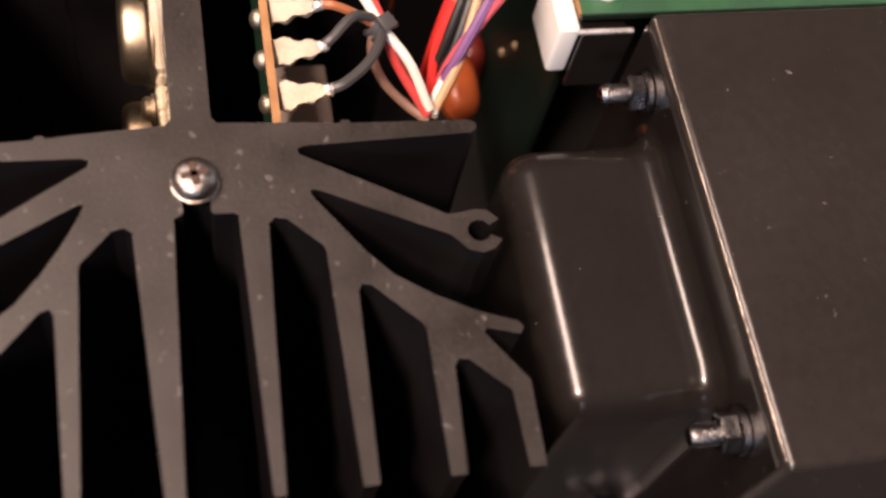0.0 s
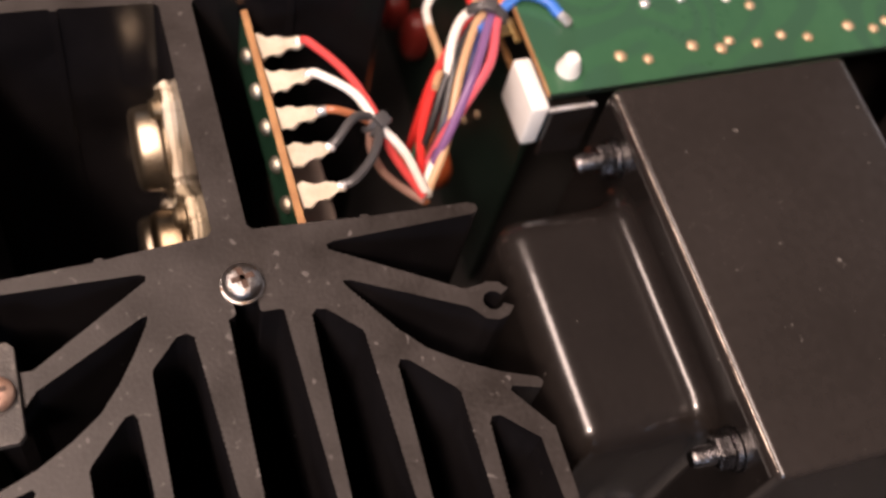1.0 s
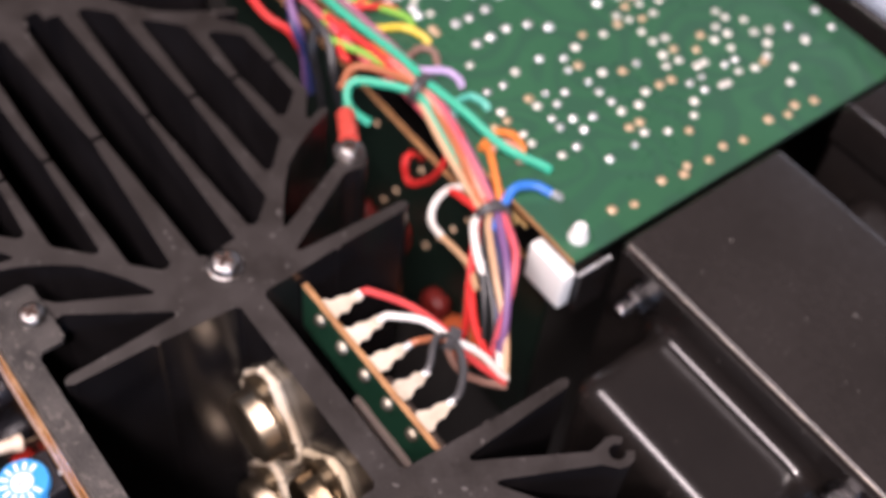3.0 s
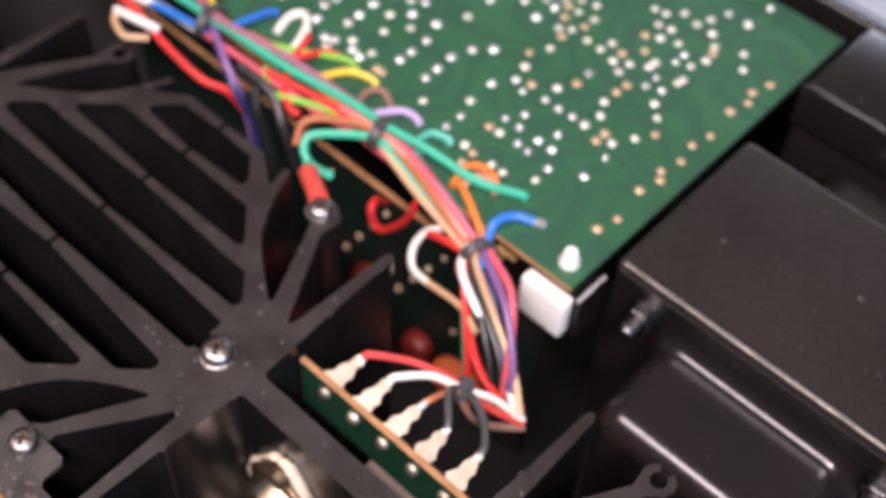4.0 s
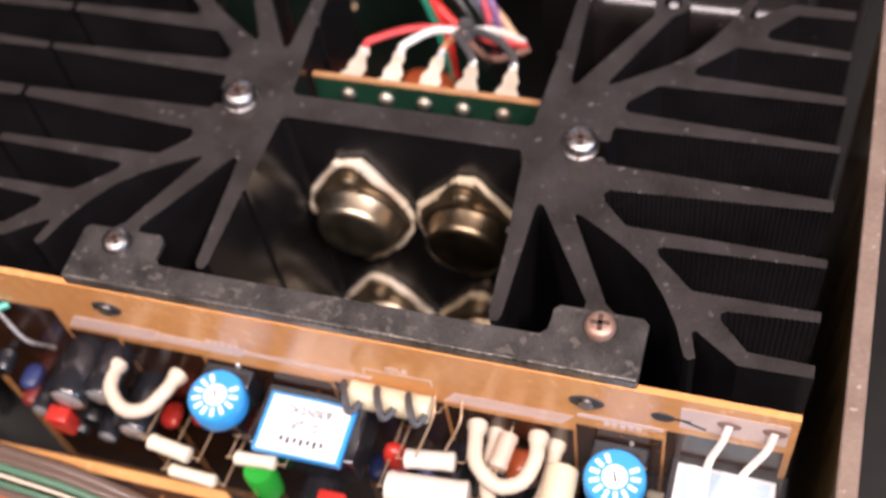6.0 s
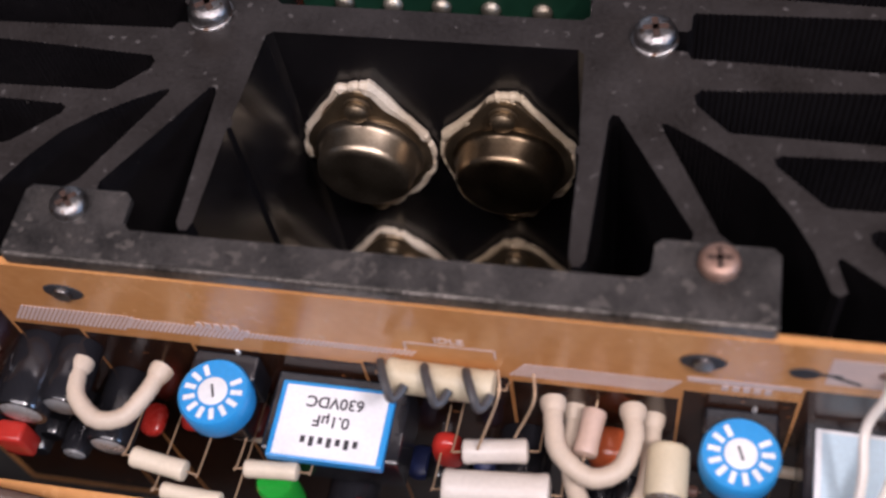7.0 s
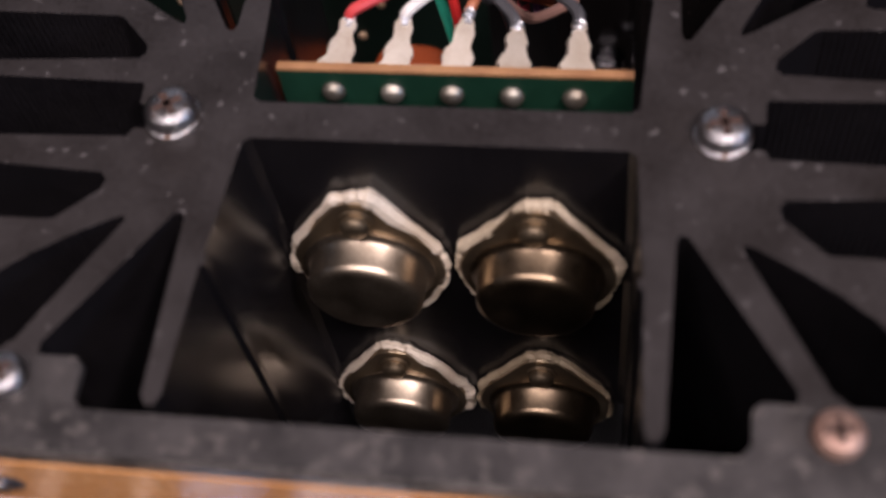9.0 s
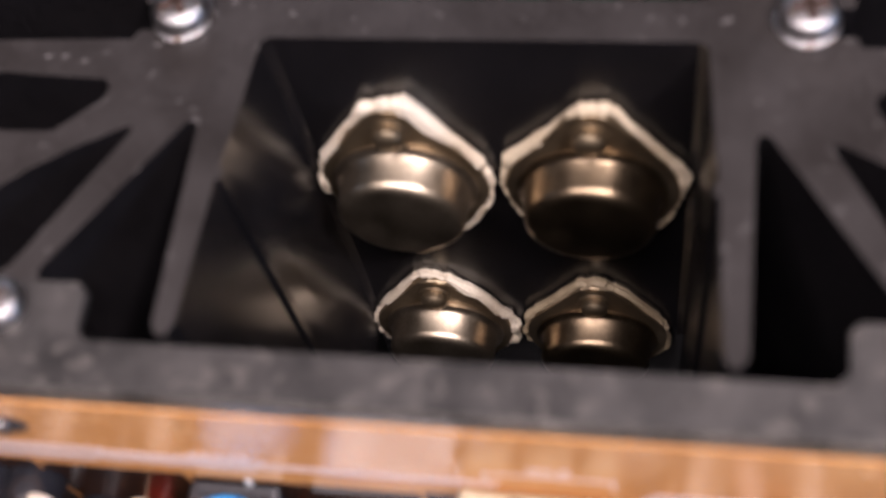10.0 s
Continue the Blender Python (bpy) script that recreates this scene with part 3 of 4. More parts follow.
part("upright", box(6.8, 8.0, 82, 93, -26, -8.2, 0.4), M_LACQUER, frame_black)
part("shelf", box(0.5, 6.75, 83, 92.8, -11.8, -10.6, 0.3), M_LACQUER, frame_black)
part("bright_lip", box(6.95, 8.0, 80.8, 92.6, -8.15, -7.5, 0.15), M_SOLDER, frame_black, "bright narrow edge")
tag = thing("solder_tag", "brass solder tag at the board edge", "tag")
part("blade", join_bm(box(-20, -13, 79.6, 81.2, -9, -7.9, 0.2), box(-18.5, -15.5, 76.5, 79.7, -9, -8.2, 0.2)), C["brass"], tag)

# upright board under the harness, with its capacitors
upright = thing("upright_board", "dark green circuit board standing on edge under the wires", "circuit board")
# stands in deep shade; the darkened green carries it
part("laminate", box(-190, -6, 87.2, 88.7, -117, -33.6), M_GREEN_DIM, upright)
part("cut_edge", box(-190, -6, 87.2, 88.7, -33.55, -32.8), M_PHENOLIC_EDGE, upright, "bare brown cut edge")


def dipped(name, at, size, mat, parent, tilt=0.0):
    """A dipped capacitor: a flattened rounded body with two leads."""
    bm = bmesh.new()
    bmesh.ops.create_uvsphere(bm, u_segments=20, v_segments=12, radius=1)
    for v in bm.verts:
        v.co = Vector([math.copysign(abs(c) ** 0.75, c) for c in v.co])
    put_bm(bm, mm(shift(*at) @ turn("Y", tilt) @ Matrix.Diagonal((*size, 1))))
    return part(name, bm, mat, parent, smooth=True)


for at, size, mat in (((-21.5, 71, -68), (9.0, 5.2, 5.4), C["orangecap"]), ((-72, 82.5, -78), (5, 4.5, 9), C["darkred"]), ((-48, 82.5, -92), (6, 4.5, 8), C["darkred"]), ((-92, 82.5, -88), (6, 4.5, 8), C["darkred"])):
    dipped("capacitor", at, size, mat, upright)
for k in range(11):
    part("solder_joint", lathe([(1.2, 0), (0.9, 0.6), (0.05, 1.0)], 10, shift(-92 + 6.1 * k, 87.15, -42 - 11 * ((k * 7) % 4)) @ turn("X", 90)), M_FLUX, upright, smooth=True)

# ---------------------------------------------------------------- transformer
trafo = thing("power_transformer", "glossy black power transformer with rounded bell covers", "transformer")
part("core_cover", box(9.3, 102.8, 93.2, 154, -100, 0.7, 2.1, 6), M_STEEL_BLACK, trafo, smooth=True)
part("edge_line", tube([(11.2, 93.72, 0.16), (40, 93.7, 0.18), (70, 93.72, 0.16), (100.8, 93.7, 0.18)], 0.34, 8, 8, wobble=0.12), M_EDGE_STEEL, trafo, "thin bright steel edge", True)
part("end_plate", box(10.6, 101, 92.9, 93.15, -99, -2.2), M_LACQUER, trafo, "glossy black end of the core")


def bell_cover(core, end):
    """A pressed cup: a hollow sweep off the core, straight sides and a rounded outer edge."""
    way = 1 if end > core else -1
    depth, edge, sweep = abs(end - core), 7.4, 4.6
    prof = [(sweep * (1 - math.sin(radians(a))) - 0.9, sweep * (1 - math.cos(radians(a)))) for a in range(0, 91, 15)]
    prof += [(-0.9 - edge * (1 - math.cos(radians(a))), depth - edge * (1 - math.sin(radians(a)))) for a in range(0, 91, 10)]
    bm, rings = bmesh.new(), []
    for grow, deep in prof:
        ring, r = [], max(1.0, 8.5 + grow)
        for cx, cz, a0 in ((86 + grow - r, -13.0 + grow - r, 0), (27 - grow + r, -13.0 + grow - r, 90), (27 - grow + r, -80 - grow + r, 180), (86 + grow - r, -80 - grow + r, 270)):
            ring += [bm.verts.new((cx + r * math.cos(radians(a0 + k * 15)), core + way * deep, cz + r * math.sin(radians(a0 + k * 15)))) for k in range(7)]
        rings.append(ring)
    for a, b in zip(rings, rings[1:]):
        for k in range(len(a)):
            bm.faces.new((a[k], a[(k + 1) % len(a)], b[(k + 1) % len(a)], b[k]))
    bm.faces.new(rings[0])
    bm.faces.new(rings[-1])
    bmesh.ops.recalc_face_normals(bm, faces=bm.faces[:])
    part("bell_cover", put_bm(bm, mm()), M_LACQUER, trafo, "pressed glossy black bell cover", True)


bell_cover(92.85, 61.8)
bell_cover(154.1, 181)
for x, z in ((21.5, -9.6), (91.8, -10.5), (21.5, -88), (91.8, -88)):
    bolt = part("bolt", join_bm(lathe([(2.0, 0), (2.0, 10.4), (1.6, 11.0), (0.05, 11.0)], 16, shift(x, 93.8, z) @ turn("X", 90)),
                *[lathe([(1.95, 2.5 + k * 0.7), (2.2, 2.75 + k * 0.7), (1.95, 3.0 + k * 0.7)], 16, shift(x, 93.8, z) @ turn("X", 90)) for k in range(11)]), M_BOLT, trafo, "dark threaded bolt", True)
    part("nut", lathe([(3.5, 2.6), (3.8, 2.9), (3.8, 5.4), (3.4, 5.8)], 6, shift(x, 93.8, z) @ turn("X", 90)), M_BOLT, bolt)
    part("washer", join_bm(lathe([(4.4, 1.4), (4.4, 2.5)], 24, shift(x, 93.8, z) @ turn("X", 90)), lathe([(4.9, 0.1), (4.9, 1.1)], 24, shift(x, 93.8, z) @ turn("X", 90))), M_BOLT, bolt, smooth=True)

rear = thing("rear_cover", "black enamelled steel cover behind the transformer", "cover")
part("shell", box(8.5, 104, 184.5, 221.5, -100, 0.6, 2.0, 4), M_LACQUER, rear, smooth=True)
part("front_flange", box(8.2, 104.3, 183.2, 184.45, -14, 1.2, 0.5, 3), M_LACQUER, rear, smooth=True)

# ---------------------------------------------------------------- terminal strip
strip = thing("terminal_strip", "small green terminal board with five tinned lugs", "terminal strip")
part("laminate", box(-29.2, 28.4, 18, 19.5, -24, -5.9), M_GREEN_DARK, strip)
part("cut_edge", box(-29.2, 28.4, 17.98, 19.52, -5.88, -5.3), M_PHENOLIC_EDGE, strip, "bare tan cut edge")
LUGS = [(-20.4, -18.9, -6.0), (-10.5, -9.3, -5.2), (-0.7, 1.3, -4.4), (9.1, 9.0, -7.0), (19.2, 19.2, -6.6)]


def lug(x, tip, z, k):
    outline, n = [], 22
    width = [max(0.85, 3.1 - 2.3 * i / n + 0.5 * math.sin(i * 0.72 + k)) for i in range(n + 1)]
    for i in range(n + 1):
        outline.append((width[i], 10.5 * i / n))
    outline = outline + [(-w * (0.9 + 0.12 * math.sin(i + k)), 10.5 * i / n) for i, w in reversed(list(enumerate(width)))]
    lean = math.degrees(math.atan2(x - tip, 10.5))
    bm = prism(outline, -0.7, 0.7, 0.28, shift(x, 19.5, -8.2) @ turn("Z", lean) @ turn("X", math.degrees(math.atan2(z + 8.2, 10.5))) @ turn("Y", 18))
    part("lug", bm, M_LUG, strip, "tinned lug crusted with solder", smooth=True)
    part("rivet", lathe([(2.05, 0), (2.0, 0.5), (1.7, 1.1), (1.1, 1.55), (0.5, 1.75), (0.05, 1.8)], 18, shift(x, 18, -10.5) @ turn("X", 90)), M_RIVET, strip, "dull rivet head", True)


for k, (x, tip, z) in enumerate(LUGS):
    lug(x, tip, z, k)

block = thing("boxed_part", "grey-brown boxed part standing beneath the terminal strip", "component")
part("case", box(-10.8, 27.6, 21.6, 34.2, -DEEP, -40, 0.7, 2), M_TAUPE, block)
part("seam", box(-10.86, 27.66, 21.54, 34.26, -44.4, -43.9, 0), M_SLOT, block)

# ---------------------------------------------------------------- wire harness
harness = thing("wire_harness", "bundle of coloured hook-up wires tied along the board", "wires")


def wire(colour, radius, *points, owner=None):
    return part("wire", tube(points, radius, 8, 7), C[colour], owner or harness, colour + " wire", True)


def tie(at, along, size, owner=None):
    """A dark lacing tie: a band with a knot."""
    q = Vector(along).normalized().to_track_quat("Z", "Y").to_matrix().to_4x4()
    m = shift(*at) @ q
    ring = [(size[0] * math.cos(a), size[1] * math.sin(a), 0.35 * math.sin(3 * a)) for a in [2 * math.pi * k / 16 for k in range(17)]]
    part("cable_tie", join_bm(tube(ring, 0.85, 6, 2, m), tube([(p[0], p[1], p[2] + 1.4) for p in ring], 0.85, 6, 2, m), box(-1.6, 1.6, size[1] - 0.4, size[1] + 1.6, -1.0, 2.4, 0.5, 2, m)), C["grey"], owner or harness, "dark lacing tie", True)


wire("green", 1.35, (-206.2, 65.4, -1.4), (-180, 73.2, -1.4), (-166.4, 78, -1.4), (-134.6, 79.6, -0.5), (-105.4, 81.4, -0.9), (-78.7, 84.8, -0.6), (-66.8, 84.6, 0.2), (-51.4, 86.6, 0.2), (-36, 89.6, -2.6), (-25.7, 95.7, -4.6), (-23.8, 97, -5.6))
wire("mauve", 1.15, (-170.4, 90.5, -1.4), (-144.4, 85.7, -0.5), (-134.2, 79.5, 1.5), (-102, 84.6, -0.5), (-70.4, 86.4, -1.9), (-62.9, 86.1, -2.7), (-40.9, 81.6, -4.6), (-23.2, 77.2, -8.0))
wire("purple", 1.2, (-155.1, 87, -2.5), (-134.8, 79.6, -2.5), (-120.2, 72.9, -4.9), (-113.8, 71.4, -10.1), (-111.6, 71.9, -20.2), (-111.1, 72.6, -36.2))
wire("orange", 1.0, (-196, 71.6, -1.4), (-176.3, 78.8, -0.9), (-152.3, 84.1, -0.5), (-130, 81.6, -0.8), (-113.2, 85.2, -2.1), (-90.5, 83.8, -3.2), (-66.2, 85.4, -4.6), (-44.3, 80.4, -7.4), (-24.6, 74.4, -9.5))
wire("blue", 1.25, (-201, 55.1, -5.4), (-175.5, 65.5, -4.4), (-161.6, 72.1, -4.5), (-140.5, 75.7, -3.5), (-133.0, 77.0, -4.6))
wire("pink", 1.1, (-140.5, 76.2, -4.4), (-114.7, 77.7, -5.3), (-88.5, 79.5, -7.0), (-67.2, 81.2, -6.6), (-46.3, 80.3, -8), (-21.8, 75.9, -9.5))
wire("blue", 1.2, (-136.7, 79.8, -2.5), (-130.1, 81.2, -2.6), (-128.6, 87.6, -3.2), (-127.7, 97, -4.6), (-126.4, 98.8, -5.5))
wire("white", 1.35, (-211.2, 63.3, -5.4), (-190.8, 67.1, -3.4), (-177.7, 67.4, -2.4), (-166.3, 70.4, -3.4), (-151, 74.7, -4.5), (-136.7, 76.7, -5.5))
wire("red", 1.2, (-195.9, 63.4, -4.4), (-177.8, 66, -3.4), (-162.4, 69.1, -5), (-141.9, 66.7, -7.5), (-124.9, 66.2, -9.8), (-116.7, 69.7, -12), (-113.3, 72.8, -20.1))
wire("white", 1.4, (-161.1, 64.4, -4.9), (-152.7, 65.1, -3.5), (-145.6, 68.2, -5.5))
wire("tan", 1.1, (-161.1, 64.4, -5.1), (-158.6, 61.7, -6.5), (-151.5, 59.9, -6.5), (-146.9, 64.9, -7.5))
wire("navy", 1.3, (-131.7, 77.8, -4.6), (-122.4, 73.9, -5.9), (-113.7, 70.3, -10.1), (-110.8, 72.4, -20.2), (-109.1, 72.7, -34.2))
wire("black", 1.5, (-108.6, 74.1, -7.3), (-105.5, 71, -12.4), (-103.2, 71.9, -24.4), (-102, 72.7, -40.5))
wire("black", 1.6, (-116.6, 75, -5), (-102.6, 74.9, -6.5), (-94.4, 71.7, -13.7), (-91.1, 73.1, -28.8))
wire("white", 1.3, (-120.2, 92.5, -5.6), (-121.8, 99.4, -4.6), (-119.2, 102.9, -3.6), (-114, 99.8, -2.7), (-110.5, 93.3, -3.2), (-110.3, 87.9, -4.6), (-108.6, 82.4, -4.3))
wire("red", 1.15, (-110.1, 96.8, -2.8), (-105.6, 86.2, -3.4), (-101.3, 78.8, -6), (-95.5, 75, -6.7), (-91, 74.9, -6.8))
wire("lime", 1.1, (-118.7, 84.3, -3), (-112.1, 87.7, -3), (-104.8, 92.7, -3.6), (-96.1, 99, -4.6), (-91.6, 99.2, -5.5))
wire("red", 1.1, (-108.6, 84.5, -3.3), (-103.8, 91.5, -2.8), (-102.4, 97.3, -4.5), (-97.4, 99, -5.5))
wire("yellow", 1.15, (-99.6, 83.6, -3.5), (-95.3, 88.3, -3.7), (-92.4, 95.6, -4.6), (-86, 98.4, -4.6), (-82.9, 98.6, -5.6))
wire("brown", 1.1, (-79.4, 86.1, -4.1), (-81.4, 90.4, -4.5), (-82.1, 94.8, -4.5), (-79, 97.2, -4.6), (-73.8, 95.2, -5.6))
wire("lavender", 1.1, (-74.3, 87.3, -3.3), (-72.6, 90.6, -3.7), (-69.4, 95.3, -4), (-64.8, 96.4, -4.6), (-62.8, 95.6, -5.6))
wire("yellow", 1.3, (-161, 86, -5.6), (-162.3, 91.3, -4.6), (-160.7, 98, -3.5), (-150.3, 91.9, -0.5), (-138.2, 83.3, -0.5), (-130.7, 80.4, -1.6))
wire("lime", 1.1, (-110.6, 79.8, -5.2), (-108, 77.3, -5.9), (-101.4, 75.6, -6.5), (-90.6, 79.6, -5.6), (-80.1, 82.1, -4.6))
wire("copper", 1.2, (-85.4, 68.2, -10), (-86.5, 73.1, -4.9), (-80.2, 78.9, -3.7), (-67.8, 83.7, -3.5), (-47.6, 80.1, -4), (-26.2, 75.1, -9.2))
wire("green", 1.3, (-59.3, 82.2, -4.2), (-67.3, 81.1, -3.1), (-74.9, 75.3, -2.9), (-80.6, 69.6, -3.7), (-79.4, 66.1, -6.1), (-75.4, 65.1, -8.3), (-70.5, 68, -11.4))
wire("red", 1.2, (-108.6, 78.3, -4.3), (-91.9, 81.4, -4.2), (-77.1, 82.4, -4.2), (-66.8, 84, -3.7), (-46.4, 82.7, -4), (-24.9, 76.9, -9.3))
wire("green", 1.1, (-64.8, 82, -3.5), (-53.6, 80.5, -6), (-42.6, 78.4, -8.1), (-24.1, 74.8, -10.4), (-17.2, 65.6, -17.4), (-11.4, 60.5, -28.1), (-7.9, 58.7, -47.3))
wire("salmon", 1.1, (-82.4, 83.5, -4.1), (-65, 83.9, -2.5), (-47.6, 80.6, -4.4), (-26.8, 76.4, -8.2))
wire("pink", 1.15, (-84.5, 84.5, -3), (-64.1, 84.6, -2.4), (-42.7, 81.2, -4.4), (-23.9, 77.2, -7.9))
wire("tan", 1.05, (-65.5, 81.7, -4), (-47.5, 77.8, -6.9), (-25.5, 74.3, -9.5))
wire("orange", 1.1, (-40.6, 85, -5.6), (-40.9, 87.3, -4.6), (-33.9, 84.1, -4), (-22, 78.4, -7.9))
wire("orange", 1.15, (-40.2, 84.8, -4), (-42.1, 92, -4), (-39.4, 95.9, -4.6), (-34.5, 95.4, -4.6), (-32.8, 94.4, -5.6))
wire("salmon", 1.05, (-37.2, 85.3, -4), (-38.5, 90.9, -4), (-34.6, 93.6, -4.6), (-30.4, 91.6, -5.6))
wire("teal", 1.15, (-54.4, 86.1, -4.6), (-57.9, 89.9, -4), (-57.9, 95.3, -4.6), (-53.2, 96.8, -4.6), (-51.6, 96.6, -5.6))
wire("blue", 1.35, (-17.3, 72.1, -8.4), (-21.2, 77.5, -7.9), (-23.3, 83.4, -4), (-20.8, 88.9, -4), (-16.4, 91.2, -4.6))
part("stripped_end", tube([(-16.4, 91.2, -4.6), (-15, 92, -4.6), (-14.4, 93, -5.6)], 1.25, 8, 4, wobble=0.15), M_SOLDER, harness, "soldered white end", True)
wire("white", 1.03, (-22, 74, -9), (-27, 77.0, -9.6), (-34.5, 77.6, -11.6), (-40.4, 75.2, -16), (-41.4, 71.0, -20.5), (-37.6, 67.2, -22.6), (-30.5, 65.6, -21))
wire("tan", 0.99, (-30.5, 65.6, -21), (-17.2, 63.8, -17), (-8, 59.5, -15))
wire("red", 1.12, (-38.2, 73.9, -13.9), (-33.7, 73.8, -11.8), (-24.5, 73.3, -10.6), (-17.2, 67.8, -13.4), (-13.8, 62.7, -16.6), (-3.1, 56.1, -23.1), (10.6, 52.1, -24.2))
wire("white", 1.16, (-25.6, 75.7, -8.9), (-22.3, 69.1, -9.6), (-12.3, 63.4, -10.8), (0.8, 60.4, -16.7), (10.4, 53.9, -21.6), (15.8, 51.7, -22.6))
wire("tan", 1.03, (-24.1, 77.4, -8.6), (-19.8, 72.1, -8.4), (-6.5, 64, -9.5), (6.3, 58.2, -16.4), (14.4, 52.5, -22.4))
wire("pink", 1.12, (-23, 78.7, -8.1), (-17.5, 76.1, -7.3), (-6.7, 70.8, -6.7), (0.8, 63.1, -10.7), (5.2, 56.9, -18.1), (7.2, 53.9, -29.6))
wire("purple", 1.12, (-23.7, 78.1, -7.9), (-18.7, 74.6, -7.1), (-5.1, 66.7, -7.1), (4.2, 59.7, -12.9), (8.9, 55.1, -20.8), (10.4, 53.1, -30.8))
wire("black", 0.95, (-24.9, 76, -9.9), (-19.1, 70.3, -9.4), (-8.2, 61.7, -12.3), (0.2, 56.5, -20.3), (5, 52.1, -34.1))
wire("red", 1.03, (-24.9, 74.3, -10.9), (-20.4, 68.3, -11.8), (-11.8, 60.3, -17.1), (-7.4, 56.9, -27.1), (-5.8, 55.4, -42.8))
wire("red", 1.12, (-67.5, 86.8, -36), (-66.4, 81.5, -29.5), (-65, 78, -30), (-63, 77.6, -35), (-60, 77.6, -34.6), (-56.5, 78, -31), (-52, 78, -24.5), (-49, 78.2, -18), (-47.8, 79.2, -12.5), (-45, 80, -9))
wire("red", 0.95, (-24, 74, -12), (-27.5, 75, -17), (-28.5, 76, -24), (-25, 76.5, -28.5), (-19, 74, -27), (-16, 70, -24))
wire("navy", 1.07, (-23, 75.4, -9.6), (-18, 72.4, -9.6), (-10.5, 68.4, -9.8), (-0.5, 61.2, -14.4), (9.8, 54.2, -21.9))
wire("black", 1.03, (-23.6, 74.6, -10.4), (-18.6, 69.6, -10.2), (-9, 63.6, -11.0), (1.5, 58.5, -17.5), (7.5, 53.6, -27))
tie((-135, 79.4, -2.1), (1, 0.1, 0), (5.4, 4.2))
tie((-67, 83.5, -2.5), (1, 0.05, 0), (4.4, 3.6))
tie((-22.9, 76, -9.1), (0.8, -0.45, -0.1), (4.6, 3.8))
tie((-178.6, 69, -2.5), (1, 0.3, 0), (5.4, 4.2))

leads = thing("terminal_leads", "coloured leads from the lugs gathered in a dark tie", "wires")
wire("coral", 1.0, (-19.0, 29.6, -5.6), (-17.2, 31.0, -4.4), (-8.5, 37.2, -5.4), (1.2, 41.6, -8.6), (8, 44.2, -14), (16.6, 50.4, -21), owner=leads)
wire("white", 1.02, (-9.5, 29.4, -4.9), (-8, 31.0, -4.0), (-3, 37.4, -5.4), (3.2, 41.6, -9), (9.4, 46.8, -13), (16.0, 50.8, -20), owner=leads)
wire("copper", 0.9, (1.1, 29.6, -4.2), (2.0, 32, -3.6), (2.2, 36, -6), (2.6, 41, -10.4), (7, 46, -16), (15, 52.5, -27), owner=leads)
wire("brown", 1.0, (3.4, 40.4, -7.4), (6.4, 39.6, -12.6), (9.6, 42.0, -18.4), (13.4, 46.2, -21.2), (17.2, 50.6, -22.4), owner=leads)
wire("grey", 1.0, (8.9, 29.4, -6.6), (8.0, 31.2, -5.6), (4.0, 35.4, -4.8), (2.2, 39.4, -7.4), (2.6, 42.6, -10), owner=leads)
wire("grey", 1.05, (19.2, 29.4, -6.4), (18.6, 32.2, -5.6), (13.8, 37.2, -6.2), (7.6, 40.6, -7.4), (2.4, 41.4, -9.6), owner=leads)
tie((2.6, 41.2, -9.6), (0.7, 0.5, -0.3), (2.7, 2.6), leads)
for (x, tip, z), m_ in zip(LUGS, (M_SOLDER,) * 5):
    part("stripped_end", tube([(tip - 0.2, 28.2, z - 0.6), (tip, 29.3, z + 0.2), (tip + 0.4, 30.2, z + 0.7)], 0.95, 8, 4, wobble=0.2), m_, leads, "soldered strand end", True)

# crimp eyelet on a fin
eyelet = thing("crimp_terminal", "red sleeved crimp eyelet screwed onto a fin arm", "terminal")
part("ring", lathe([(4.4, 0.02), (4.4, 0.9)], 24, shift(-55.8, 50.7, 0)), M_SCREW, eyelet, smooth=True)
part("sleeve", tube([(-58.8, 52.6, 1.2), (-62.6, 55.0, 0.2), (-67.0, 57.6, -1.8), (-70.4, 59.6, -3.3)], 2.75, 14, 4, wobble=0.06), C["redsleeve"], eyelet, "red vinyl crimp sleeve", True)
wire("green", 1.2, (-71.2, 60.1, -3.8), (-74, 61.8, -5.2), (-76, 64.4, -8), owner=eyelet)
pan_screw("screw", (-55.8, 50.7, 0.9), 3.4, M_SCREW, False, 5, "fin screws", "cross-recessed screw holding the crimp eyelet")

# ---------------------------------------------------------------- parts on the driver board
def words(text, size, m, parent, mat):
    cu = bpy.data.curves.new("lettering", "FONT")
    cu.body, cu.size, cu.align_x, cu.align_y, cu.extrude = text, size * MM, "CENTER", "CENTER", 0.00004
    cu.offset = 0.00005
    tmp = new("lettering", cu)
    me = bpy.data.meshes.new_from_object(tmp.evaluated_get(bpy.context.evaluated_depsgraph_get()))
    bpy.data.objects.remove(tmp)
    me.transform(Matrix.Translation(m.translation * MM) @ m.to_3x3().to_4x4())
    me.materials.clear()
    me.materials.append(mat)
    ob = new("lettering", me)
    ob.parent = parent
    return ob


